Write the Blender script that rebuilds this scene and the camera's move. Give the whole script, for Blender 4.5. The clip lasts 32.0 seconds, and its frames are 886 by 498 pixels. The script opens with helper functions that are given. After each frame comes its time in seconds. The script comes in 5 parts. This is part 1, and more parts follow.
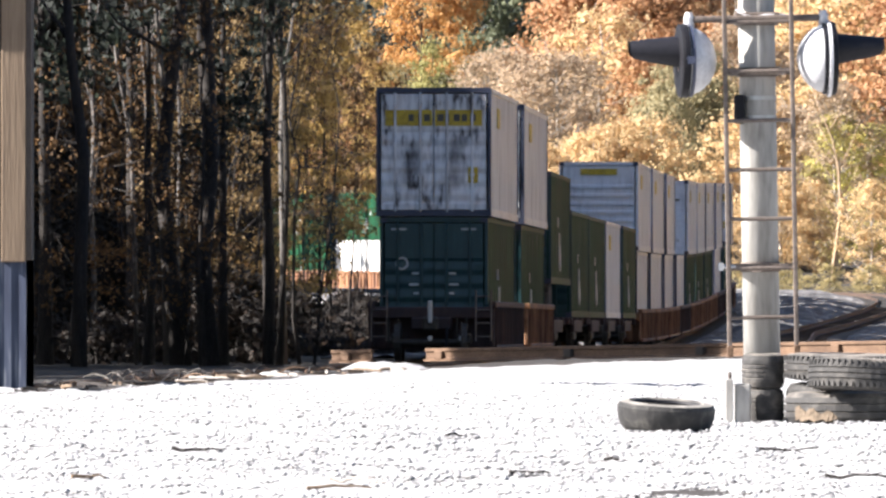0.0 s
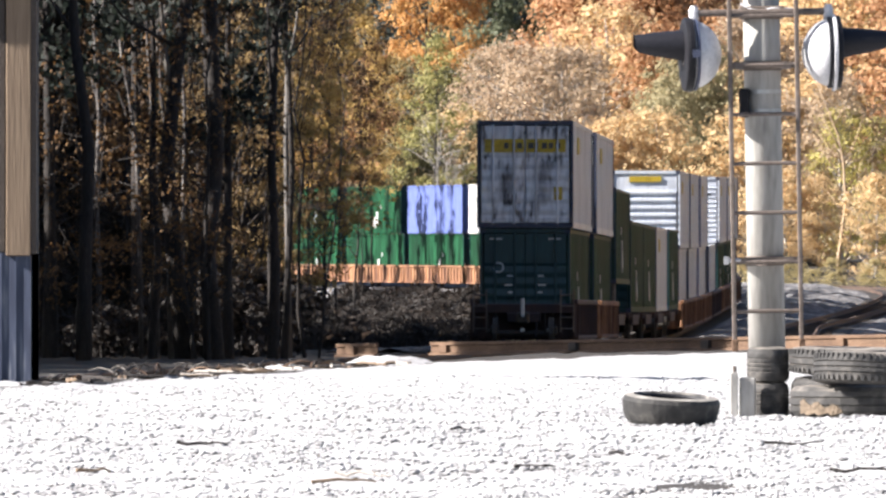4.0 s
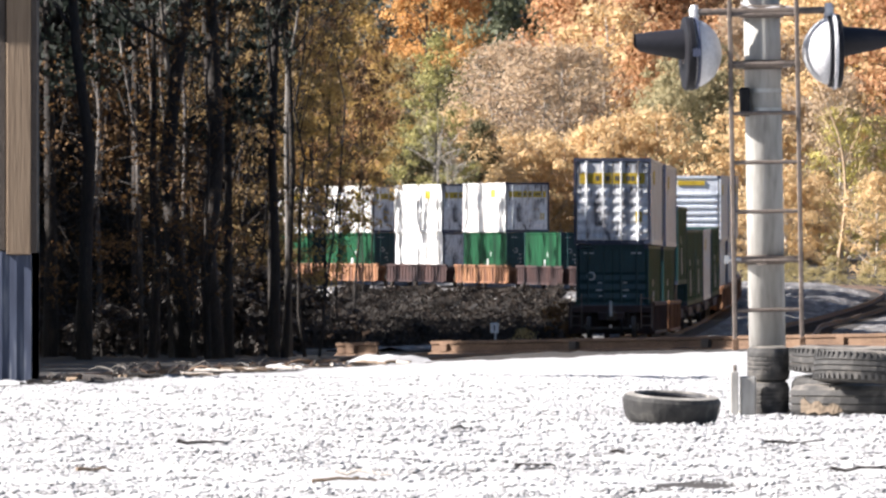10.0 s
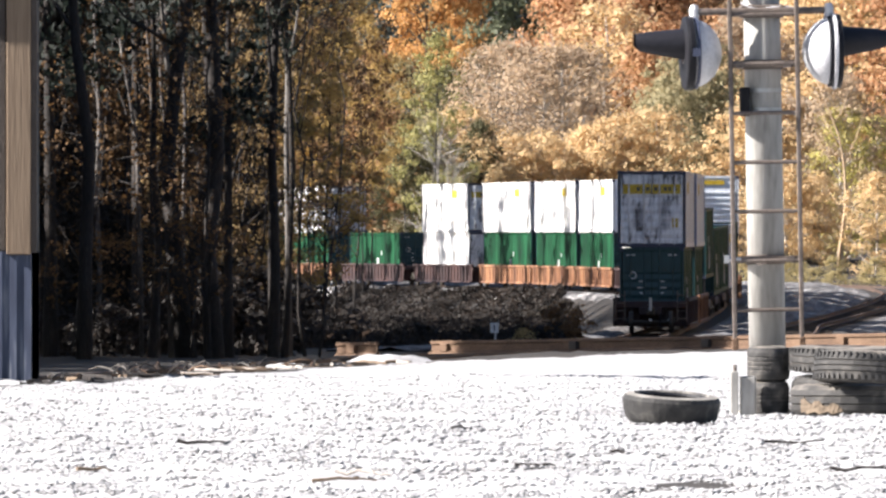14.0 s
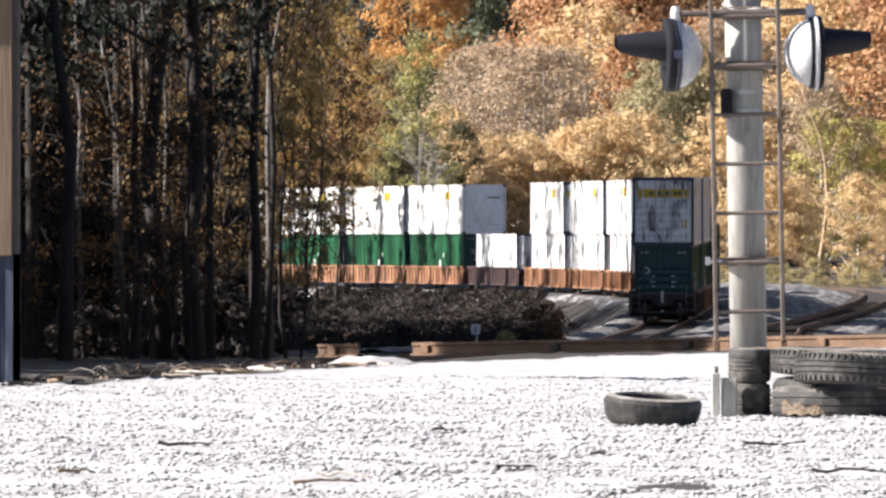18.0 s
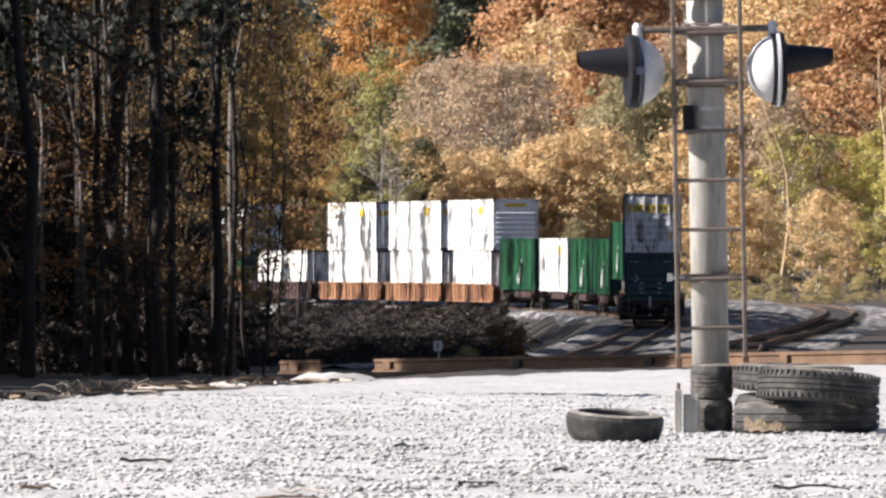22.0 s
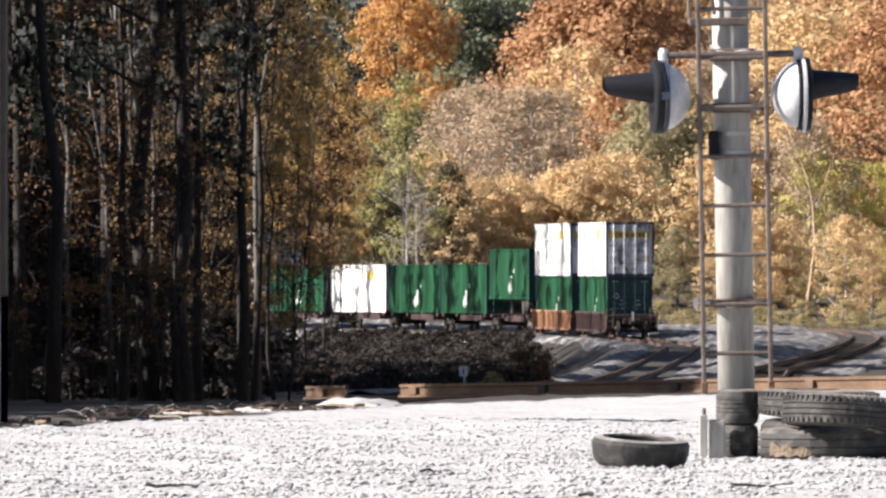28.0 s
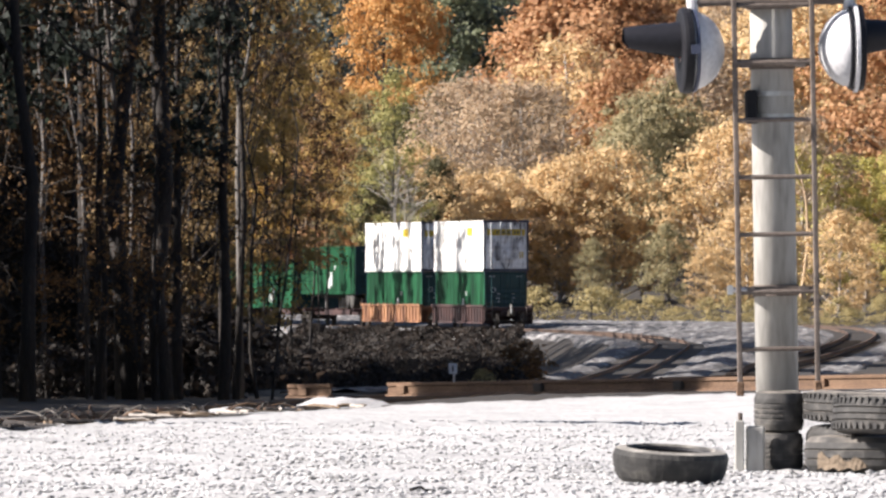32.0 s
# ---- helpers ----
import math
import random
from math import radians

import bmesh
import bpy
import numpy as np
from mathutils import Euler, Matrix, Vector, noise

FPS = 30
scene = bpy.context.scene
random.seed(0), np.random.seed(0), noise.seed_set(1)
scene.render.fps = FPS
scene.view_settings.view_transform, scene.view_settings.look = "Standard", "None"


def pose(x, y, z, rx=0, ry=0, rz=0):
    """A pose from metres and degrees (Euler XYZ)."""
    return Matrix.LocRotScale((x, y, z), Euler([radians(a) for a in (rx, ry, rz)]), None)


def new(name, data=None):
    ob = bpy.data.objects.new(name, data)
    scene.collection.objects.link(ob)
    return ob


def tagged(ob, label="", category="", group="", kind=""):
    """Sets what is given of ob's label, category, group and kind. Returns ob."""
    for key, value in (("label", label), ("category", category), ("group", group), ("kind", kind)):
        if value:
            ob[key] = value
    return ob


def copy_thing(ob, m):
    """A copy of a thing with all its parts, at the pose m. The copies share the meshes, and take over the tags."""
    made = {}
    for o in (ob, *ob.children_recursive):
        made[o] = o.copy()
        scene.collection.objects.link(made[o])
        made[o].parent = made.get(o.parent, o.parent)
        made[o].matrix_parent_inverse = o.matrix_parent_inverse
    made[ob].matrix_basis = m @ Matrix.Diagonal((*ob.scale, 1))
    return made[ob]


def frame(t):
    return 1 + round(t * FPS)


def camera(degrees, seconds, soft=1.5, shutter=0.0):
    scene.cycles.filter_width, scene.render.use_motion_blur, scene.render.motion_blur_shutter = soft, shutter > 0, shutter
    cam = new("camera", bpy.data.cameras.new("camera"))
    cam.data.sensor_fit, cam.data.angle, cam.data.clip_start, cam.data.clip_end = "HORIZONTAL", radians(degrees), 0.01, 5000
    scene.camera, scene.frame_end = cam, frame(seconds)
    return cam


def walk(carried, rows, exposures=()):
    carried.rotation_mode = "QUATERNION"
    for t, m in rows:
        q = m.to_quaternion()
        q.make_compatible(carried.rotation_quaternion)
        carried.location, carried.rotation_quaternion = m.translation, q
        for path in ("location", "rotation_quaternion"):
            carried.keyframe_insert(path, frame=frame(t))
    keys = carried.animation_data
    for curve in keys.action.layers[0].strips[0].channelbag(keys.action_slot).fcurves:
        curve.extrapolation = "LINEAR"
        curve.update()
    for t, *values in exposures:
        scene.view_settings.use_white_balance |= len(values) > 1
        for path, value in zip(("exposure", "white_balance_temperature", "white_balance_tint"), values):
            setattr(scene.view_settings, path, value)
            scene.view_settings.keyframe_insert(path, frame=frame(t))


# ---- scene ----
cam = camera(4.0805, 32.0, soft=2.6, shutter=0.0)
EYE_Z = 0.59
# seconds, metres forward, tilt, turn, lean
PATH = [
    (0.0, 0.00, 90.3581, -0.0251, 0.00),
    (0.5, 0.00, 90.3037, 0.0029, -0.05),
    (1.0, 0.00, 90.3164, 0.0043, 0.00),
    (1.5, 0.00, 90.3229, 0.0009, 0.00),
    (2.0, 0.00, 90.3292, -0.0027, 0.00),
    (2.5, 0.00, 90.3340, -0.0020, 0.00),
    (3.0, 0.00, 90.3346, -0.0024, 0.00),
    (3.5, 0.00, 90.3300, -0.0025, 0.00),
    (5.5, 0.00, 90.3288, -0.0017, 0.00),
    (6.0, 0.00, 90.3306, -0.0014, 0.00),
    (6.5, 0.00, 90.3296, 0.0011, 0.00),
    (7.0, 0.00, 90.3277, -0.0035, 0.00),
    (7.5, 0.00, 90.3257, 0.0006, 0.00),
    (8.0, 0.00, 90.3268, -0.0007, 0.00),
    (8.5, 0.00, 90.3225, 0.0005, 0.00),
    (9.0, 0.00, 90.3281, -0.0000, 0.00),
    (9.5, 0.00, 90.3263, -0.0031, 0.00),
    (10.0, 0.00, 90.3242, -0.0005, 0.00),
    (10.5, 0.00, 90.3282, -0.0003, 0.00),
    (11.0, 0.00, 90.3222, 0.0004, 0.00),
    (11.5, 0.00, 90.3239, -0.0037, 0.00),
    (12.0, 0.00, 90.3236, -0.0017, 0.00),
    (12.5, 0.00, 90.3285, -0.0025, -0.05),
    (13.0, 0.00, 90.3251, 0.0100, 0.00),
    (13.5, 0.00, 90.3241, 0.0019, -0.05),
    (14.0, 0.00, 90.3236, -0.0006, 0.00),
    (14.5, 0.00, 90.3230, 0.0013, 0.00),
    (16.5, 0.00, 90.3216, -0.0010, 0.00),
    (17.0, 0.00, 90.3179, -0.0006, 0.00),
    (17.5, 0.00, 90.3197, -0.0039, 0.00),
    (18.0, 0.00, 90.3311, -0.0870, 0.00),
    (18.5, 0.00, 90.4971, -0.1145, 0.00),
    (19.0, 0.00, 90.5901, -0.3176, 0.00),
    (19.5, 0.00, 90.6193, -0.3563, -0.08),
    (20.0, 0.00, 90.7018, -0.4624, 0.00),
    (20.5, 0.00, 90.7224, -0.3191, -0.06),
    (21.0, 0.00, 90.5800, -0.2040, -0.05),
    (21.5, 0.00, 90.4973, -0.2829, 0.00),
    (22.0, 0.00, 90.4067, -0.2615, 0.00),
    (22.5, 0.00, 90.3823, -0.2148, 0.00),
    (23.0, 0.00, 90.3915, -0.1825, 0.00),
    (23.5, 0.00, 90.4155, -0.2148, 0.00),
    (24.0, 0.00, 90.4237, -0.2302, 0.00),
    (24.5, 0.00, 90.4266, -0.1797, 0.00),
    (25.0, 0.00, 90.5528, -0.1118, 0.07),
    (25.5, 0.00, 90.6528, -0.1398, 0.00),
    (27.5, 0.00, 90.5166, -0.1449, 0.00),
    (28.0, 0.00, 90.5235, -0.1432, 0.00),
    (28.5, 0.00, 90.4956, -0.1792, 0.00),
    (29.0, 0.00, 90.4551, -0.1301, 0.00),
    (29.5, 0.00, 90.4832, -0.1297, 0.00),
    (30.0, 0.00, 90.4947, -0.1391, 0.00),
    (30.5, 0.00, 90.4628, -0.1810, 0.00),
    (31.0, 0.00, 90.4449, -0.2071, 0.00),
    (31.5, 0.00, 90.3951, -0.1698, 0.00),
    (32.0, 10.82, 90.5104, -0.1979, 0.00),
]
walk(cam, [(t, pose(0, fwd, EYE_Z, tilt, 0, turn) @ pose(0, 0, 0, 0, 0, lean)) for t, fwd, tilt, turn, lean in PATH],
     exposures=[(0, 2.1, 6180, 14), (3.0, 1.95, 6180, 14), (17.5, 1.74, 6180, 14), (19.0, 1.36, 6300, 15), (25.0, 1.4, 6300, 15), (29.0, 1.53, 6300, 15), (32.0, 1.53, 6300, 15)])

# ---- daylight ----
SUN_AZ, SUN_EL = radians(261), radians(35)        # compass from +Y, clockwise
world = bpy.data.worlds.new("sky")
scene.world = world
world.use_nodes = True
wn = world.node_tree
sky = wn.nodes.new("ShaderNodeTexSky")
sky.sky_type, sky.sun_disc = "NISHITA", False
sky.sun_elevation, sky.sun_rotation = SUN_EL, SUN_AZ
wn.links.new(sky.outputs[0], wn.nodes["Background"].inputs[0])
wn.nodes["Background"].inputs[1].default_value = 0.042
sun = new("sun", bpy.data.lights.new("sun", "SUN"))
sun.data.energy, sun.data.angle, sun.data.color = 5.0, radians(0.55), (1.0, 0.93, 0.82)
to_sun = Vector((math.sin(SUN_AZ) * math.cos(SUN_EL), math.cos(SUN_AZ) * math.cos(SUN_EL), math.sin(SUN_EL)))
sun.rotation_euler = to_sun.to_track_quat("Z", "Y").to_euler()
sun.location = (-60, 0, 60)


# ---- materials ----
def material(name, colors, scale=4.0, rough=0.7, metal=0.0, bump=0.0, fine=40.0, island=False, random_tint=0.0,
             through_light=0.0, stretch=(1, 1, 1), contrast=0.5, spec=0.5):
    """Two scales of noise between the colours, with roughness and bump."""
    m = bpy.data.materials.new(name)
    m.use_nodes = True
    n, l = m.node_tree.nodes, m.node_tree.links
    bsdf = n["Principled BSDF"]
    bsdf.inputs["Roughness"].default_value, bsdf.inputs["Metallic"].default_value = rough, metal
    bsdf.inputs["Specular IOR Level"].default_value = spec
    tex = n.new("ShaderNodeTexCoord")
    mapping = n.new("ShaderNodeMapping")
    mapping.inputs["Scale"].default_value = stretch
    l.new(tex.outputs["Object"], mapping.inputs[0])
    big, small = n.new("ShaderNodeTexNoise"), n.new("ShaderNodeTexNoise")
    for t, s, d in ((big, scale, 3), (small, fine, 2)):
        t.inputs["Scale"].default_value, t.inputs["Detail"].default_value = s, d
        l.new(mapping.outputs[0], t.inputs[0])
    mix = n.new("ShaderNodeMath")
    mix.operation = "MULTIPLY_ADD"
    mix.inputs[1].default_value = 0.45
    l.new(small.outputs[0], mix.inputs[0])
    half = n.new("ShaderNodeMath")
    half.operation = "MULTIPLY_ADD"
    half.inputs[1].default_value, half.inputs[2].default_value = 0.55, 0.0
    l.new(big.outputs[0], half.inputs[0])
    l.new(half.outputs[0], mix.inputs[2])
    factor = mix.outputs[0]
    if island or random_tint:
        src = n.new("ShaderNodeNewGeometry") if island else n.new("ShaderNodeObjectInfo")
        add = n.new("ShaderNodeMath")
        add.operation = "MULTIPLY_ADD"
        add.inputs[1].default_value = random_tint or 0.6
        l.new(src.outputs["Random Per Island" if island else "Random"], add.inputs[0])
        shift = n.new("ShaderNodeMath")
        shift.operation = "SUBTRACT"
        shift.inputs[1].default_value = (random_tint or 0.6) / 2
        l.new(factor, shift.inputs[0])
        l.new(shift.outputs[0], add.inputs[2])
        factor = add.outputs[0]
    ramp = n.new("ShaderNodeValToRGB")
    lo, hi = 0.5 - contrast / 2, 0.5 + contrast / 2
    els = ramp.color_ramp.elements
    while len(els) < len(colors):
        els.new(0.5)
    for i, c in enumerate(colors):
        els[i].position = lo + (hi - lo) * i / max(1, len(colors) - 1)
        els[i].color = (*c, 1)
    l.new(factor, ramp.inputs[0])
    l.new(ramp.outputs[0], bsdf.inputs["Base Color"])
    if bump:
        b = n.new("ShaderNodeBump")
        b.inputs["Strength"].default_value, b.inputs["Distance"].default_value = bump, 0.02
        l.new(small.outputs[0], b.inputs["Height"])
        l.new(b.outputs[0], bsdf.inputs["Normal"])
    if through_light:
        tr = n.new("ShaderNodeBsdfTranslucent")
        l.new(ramp.outputs[0], tr.inputs[0])
        mx = n.new("ShaderNodeMixShader")
        mx.inputs[0].default_value = through_light
        l.new(bsdf.outputs[0], mx.inputs[1])
        l.new(tr.outputs[0], mx.inputs[2])
        l.new(mx.outputs[0], n["Material Output"].inputs[0])
    return m


M = {}
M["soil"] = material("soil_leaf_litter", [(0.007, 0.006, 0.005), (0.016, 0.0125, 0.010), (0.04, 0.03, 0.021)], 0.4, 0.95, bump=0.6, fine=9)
M["lot"] = material("pale_crushed_stone", [(0.22, 0.218, 0.217), (0.345, 0.341, 0.34), (0.45, 0.446, 0.445)], 1.2, 0.95, bump=1.0, fine=28, contrast=0.35)
M["stone"] = material("gravel_stone", [(0.12, 0.12, 0.122), (0.34, 0.337, 0.336), (0.45, 0.446, 0.445)], 3, 0.9, island=True, random_tint=0.7, contrast=0.7)
# near-black to near-white streaks also imitate shaded and sunlit ballast
M["ballast"] = material("grey_ballast", [(0.012, 0.0115, 0.012), (0.034, 0.032, 0.033), (0.14, 0.135, 0.135), (0.42, 0.41, 0.40)], 1.5, 0.95, bump=1.0, fine=9, contrast=0.34, stretch=(1.3, 0.22, 1))
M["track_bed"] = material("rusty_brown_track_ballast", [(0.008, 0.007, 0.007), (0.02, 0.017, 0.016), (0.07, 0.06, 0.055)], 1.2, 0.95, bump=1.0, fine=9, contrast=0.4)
M["rail"] = material("rusty_rail", [(0.035, 0.018, 0.011), (0.11, 0.062, 0.034), (0.21, 0.13, 0.077)], 3, 0.8, bump=0.3, stretch=(1, 0.2, 1))
# darker copy of the rusty rail, for track rails lying in shade
M["rail_shaded"] = material("shaded_brown_rail", [(0.03, 0.018, 0.013), (0.08, 0.05, 0.035), (0.14, 0.09, 0.06)], 3, 0.7, bump=0.3)
M["tie"] = material("weathered_tie", [(0.03, 0.024, 0.02), (0.08, 0.064, 0.053)], 5, 0.9, bump=0.5)
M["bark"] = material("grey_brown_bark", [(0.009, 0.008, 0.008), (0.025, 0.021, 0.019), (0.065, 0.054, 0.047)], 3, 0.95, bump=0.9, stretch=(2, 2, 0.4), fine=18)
M["pale_bark"] = material("pale_grey_bark", [(0.16, 0.14, 0.12), (0.34, 0.31, 0.28), (0.48, 0.45, 0.4)], 2, 0.9, bump=0.6, stretch=(2, 2, 0.5), fine=16)
# the pale blotches stand for broken sunlight on the stems
M["stem_bark"] = material("sun_dappled_stem_bark", [(0.02, 0.017, 0.015), (0.07, 0.062, 0.058), (0.30, 0.28, 0.26)], 1.6, 0.9, bump=0.6, stretch=(2, 2, 0.5), fine=9, contrast=0.4)
M["grey_bark"] = material("grey_bark", [(0.04, 0.035, 0.03), (0.11, 0.10, 0.09), (0.2, 0.18, 0.16)], 2, 0.9, bump=0.6, stretch=(2, 2, 0.5), fine=16)
M["warm_bark"] = material("warm_tan_bark", [(0.26, 0.17, 0.10), (0.42, 0.30, 0.19), (0.54, 0.42, 0.29)], 2, 0.9, bump=0.6, stretch=(2, 2, 0.5), fine=16)
LEAF = {
    "rust": [(0.23, 0.115, 0.05), (0.40, 0.222, 0.10), (0.55, 0.355, 0.18)],
    "orange": [(0.36, 0.18, 0.05), (0.55, 0.31, 0.10), (0.66, 0.44, 0.17)],
    "tan": [(0.41, 0.295, 0.135), (0.61, 0.455, 0.23), (0.73, 0.575, 0.33)],
    "yellow": [(0.38, 0.24, 0.05), (0.58, 0.40, 0.10), (0.70, 0.54, 0.19)],
    "yellow_green": [(0.27, 0.25, 0.065), (0.46, 0.42, 0.12), (0.61, 0.55, 0.20)],
    "olive": [(0.16, 0.15, 0.075), (0.30, 0.27, 0.14), (0.43, 0.38, 0.21)],
    "greyed": [(0.25, 0.18, 0.11), (0.40, 0.305, 0.19), (0.53, 0.425, 0.275)],
    "weed": [(0.22, 0.19, 0.085), (0.40, 0.34, 0.15), (0.54, 0.46, 0.22)],
    # lightened to stand in for sun on leaves that other trees shade
    "gold_brown": [(0.22, 0.14, 0.04), (0.41, 0.28, 0.085), (0.58, 0.42, 0.14)],
    "far_pine": [(0.12, 0.13, 0.08), (0.19, 0.2, 0.125), (0.26, 0.27, 0.17)],
    "slender": [(0.16, 0.16, 0.05), (0.32, 0.31, 0.105), (0.47, 0.44, 0.18)],
    # brighter pine copy, for the sunlit tops on the hill
    "hill_pine": [(0.09, 0.11, 0.065), (0.18, 0.21, 0.12), (0.29, 0.32, 0.19)],
    # greyed to hold the haze over the far hill
    "pine": [(0.045, 0.055, 0.05), (0.08, 0.098, 0.085), (0.13, 0.155, 0.13)],
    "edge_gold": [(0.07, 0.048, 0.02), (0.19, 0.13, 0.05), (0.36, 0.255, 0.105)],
    # pine copy darkened for evergreens in the shaded wood
    "shaded_pine": [(0.008, 0.012, 0.010), (0.02, 0.028, 0.022), (0.05, 0.062, 0.042)],
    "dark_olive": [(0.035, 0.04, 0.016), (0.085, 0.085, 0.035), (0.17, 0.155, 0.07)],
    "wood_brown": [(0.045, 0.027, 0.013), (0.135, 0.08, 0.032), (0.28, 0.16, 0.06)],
    # near-black: the wood's shade is put into this leaf colour
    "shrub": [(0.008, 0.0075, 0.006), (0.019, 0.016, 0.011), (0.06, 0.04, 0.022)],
    # scrub colour darkened to carry the shade of the bank
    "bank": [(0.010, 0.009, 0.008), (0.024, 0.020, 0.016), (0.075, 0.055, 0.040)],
}
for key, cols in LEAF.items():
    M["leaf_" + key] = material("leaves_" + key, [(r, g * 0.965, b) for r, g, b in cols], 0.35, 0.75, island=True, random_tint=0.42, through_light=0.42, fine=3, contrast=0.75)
M["white_paint"] = material("white_container_paint", [(0.24, 0.225, 0.20), (0.66, 0.655, 0.64), (0.76, 0.755, 0.745)], 0.9, 0.45, stretch=(1, 1.2, 0.1), fine=7, contrast=0.42)
M["green_paint"] = material("green_container_paint", [(0.002, 0.006, 0.005), (0.003, 0.038, 0.015), (0.02, 0.115, 0.05)], 0.9, 0.55, stretch=(1, 1.2, 0.12), fine=7, contrast=0.45, spec=0.15)
# darker green for door ends, with their shade put into the paint
M["shaded_green_paint"] = material("shaded_green_container_paint", [(0.004, 0.024, 0.028), (0.007, 0.042, 0.048), (0.015, 0.065, 0.072)], 0.8, 0.45, stretch=(1, 0.6, 0.25), fine=9)
M["blue_paint"] = material("blue_container_paint", [(0.06, 0.09, 0.27), (0.13, 0.17, 0.40)], 0.8, 0.45, fine=9)
M["door_white"] = material("grey_white_door_paint", [(0.05, 0.043, 0.045), (0.54, 0.555, 0.58), (0.70, 0.715, 0.735), (0.76, 0.775, 0.79)], 1.5, 0.5, stretch=(1.3, 1, 0.4), fine=6, contrast=0.30)
M["steel"] = material("galvanised_steel", [(0.35, 0.35, 0.35), (0.55, 0.55, 0.55)], 4, 0.4, metal=0.8)
# white end walls tinted blue-grey, as they look in sky-lit shade
M["pale_end"] = material("sky_shade_end_paint", [(0.36, 0.39, 0.45), (0.66, 0.70, 0.77), (0.74, 0.78, 0.83)], 1.2, 0.35, stretch=(1, 1, 0.3), fine=7)
M["rod_white"] = material("painted_lock_rod", [(0.35, 0.36, 0.38), (0.62, 0.63, 0.65)], 4, 0.5)
M["frame_dark"] = material("dark_blue_frame_paint", [(0.02, 0.025, 0.05), (0.05, 0.06, 0.10)], 4, 0.5)
M["yellow_panel"] = material("faded_yellow_panel", [(0.22, 0.15, 0.012), (0.48, 0.34, 0.025), (0.62, 0.45, 0.04)], 2.5, 0.5, fine=9)
M["dark_mark"] = material("dark_lettering", [(0.05, 0.05, 0.05), (0.10, 0.09, 0.07)], 3, 0.6)
M["white_mark"] = material("white_marking", [(0.3, 0.32, 0.31), (0.55, 0.56, 0.55)], 3, 0.5)
M["car_orange"] = material("rust_orange_well_paint", [(0.016, 0.008, 0.007), (0.10, 0.042, 0.022), (0.25, 0.12, 0.058), (0.46, 0.28, 0.15)], 1.1, 0.7, stretch=(1, 0.8, 0.22), fine=6, contrast=0.5)
# dark maroon copy of the car paint, holding shade on orange cars
M["car_shade_maroon"] = material("maroon_shade_well_paint", [(0.010, 0.006, 0.007), (0.03, 0.014, 0.014), (0.085, 0.038, 0.03)], 0.8, 0.7, stretch=(1, 0.6, 0.3), fine=7)
M["wheel"] = material("dark_worn_wheel_steel", [(0.02, 0.018, 0.016), (0.07, 0.06, 0.05)], 5, 0.6, metal=0.5)
M["mast"] = material("aluminium_grey_mast_paint", [(0.15, 0.142, 0.13), (0.32, 0.31, 0.287), (0.41, 0.398, 0.372)], 2, 0.6, stretch=(2, 2, 0.4), fine=15)
M["ladder"] = material("weathered_ladder_steel", [(0.05, 0.04, 0.033), (0.12, 0.095, 0.08), (0.2, 0.165, 0.14)], 6, 0.55, metal=0.2)
M["black"] = material("matt_black_paint", [(0.003, 0.003, 0.005), (0.009, 0.009, 0.013)], 5, 0.6, spec=0.25)
M["visor"] = material("faded_black_visor", [(0.006, 0.006, 0.009), (0.015, 0.015, 0.021)], 5, 0.55, spec=0.3)
M["lamp_white"] = material("silver_white_lamp_housing", [(0.32, 0.32, 0.335), (0.52, 0.52, 0.535), (0.6, 0.6, 0.61)], 3, 0.4)
M["rubber"] = material("dusty_tyre_rubber", [(0.009, 0.009, 0.009), (0.034, 0.0325, 0.031), (0.15, 0.138, 0.122)], 4, 0.75, bump=0.4, fine=16, contrast=0.5)
# darker rubber copy, standing in for the shaded side of the lone tyre
M["shaded_rubber"] = material("shaded_black_rubber", [(0.005, 0.005, 0.005), (0.016, 0.0155, 0.015), (0.09, 0.085, 0.075)], 5, 0.8, bump=0.4, fine=18, contrast=0.5)
M["mud"] = material("dried_tan_mud", [(0.06, 0.047, 0.033), (0.13, 0.098, 0.068), (0.20, 0.155, 0.11)], 12, 0.95, bump=0.8, fine=40)
M["sign_white"] = material("white_sign_enamel", [(0.66, 0.66, 0.65), (0.8, 0.8, 0.79)], 3, 0.4)


def dusted(m, dust):
    """Pale dust settled in patches on the upward faces."""
    n, l = m.node_tree.nodes, m.node_tree.links
    bsdf, ramp = n["Principled BSDF"], n["Color Ramp"]
    geo, split = n.new("ShaderNodeNewGeometry"), n.new("ShaderNodeSeparateXYZ")
    l.new(geo.outputs["Normal"], split.inputs[0])
    patch = n.new("ShaderNodeTexNoise")
    patch.inputs["Scale"].default_value, patch.inputs["Detail"].default_value = 9, 4
    tex = n.new("ShaderNodeTexCoord")
    l.new(tex.outputs["Object"], patch.inputs[0])
    total = n.new("ShaderNodeMath")
    total.operation = "ADD"
    l.new(split.outputs[2], total.inputs[0])
    l.new(patch.outputs[0], total.inputs[1])
    span = n.new("ShaderNodeMapRange")
    span.inputs["From Min"].default_value, span.inputs["From Max"].default_value = 1.1, 1.7
    l.new(total.outputs[0], span.inputs["Value"])
    mix = n.new("ShaderNodeMix")
    mix.data_type = "RGBA"
    l.new(span.outputs[0], mix.inputs["Factor"])
    l.new(ramp.outputs[0], mix.inputs[6])
    mix.inputs[7].default_value = (*dust, 1)
    l.new(mix.outputs[2], bsdf.inputs["Base Color"])


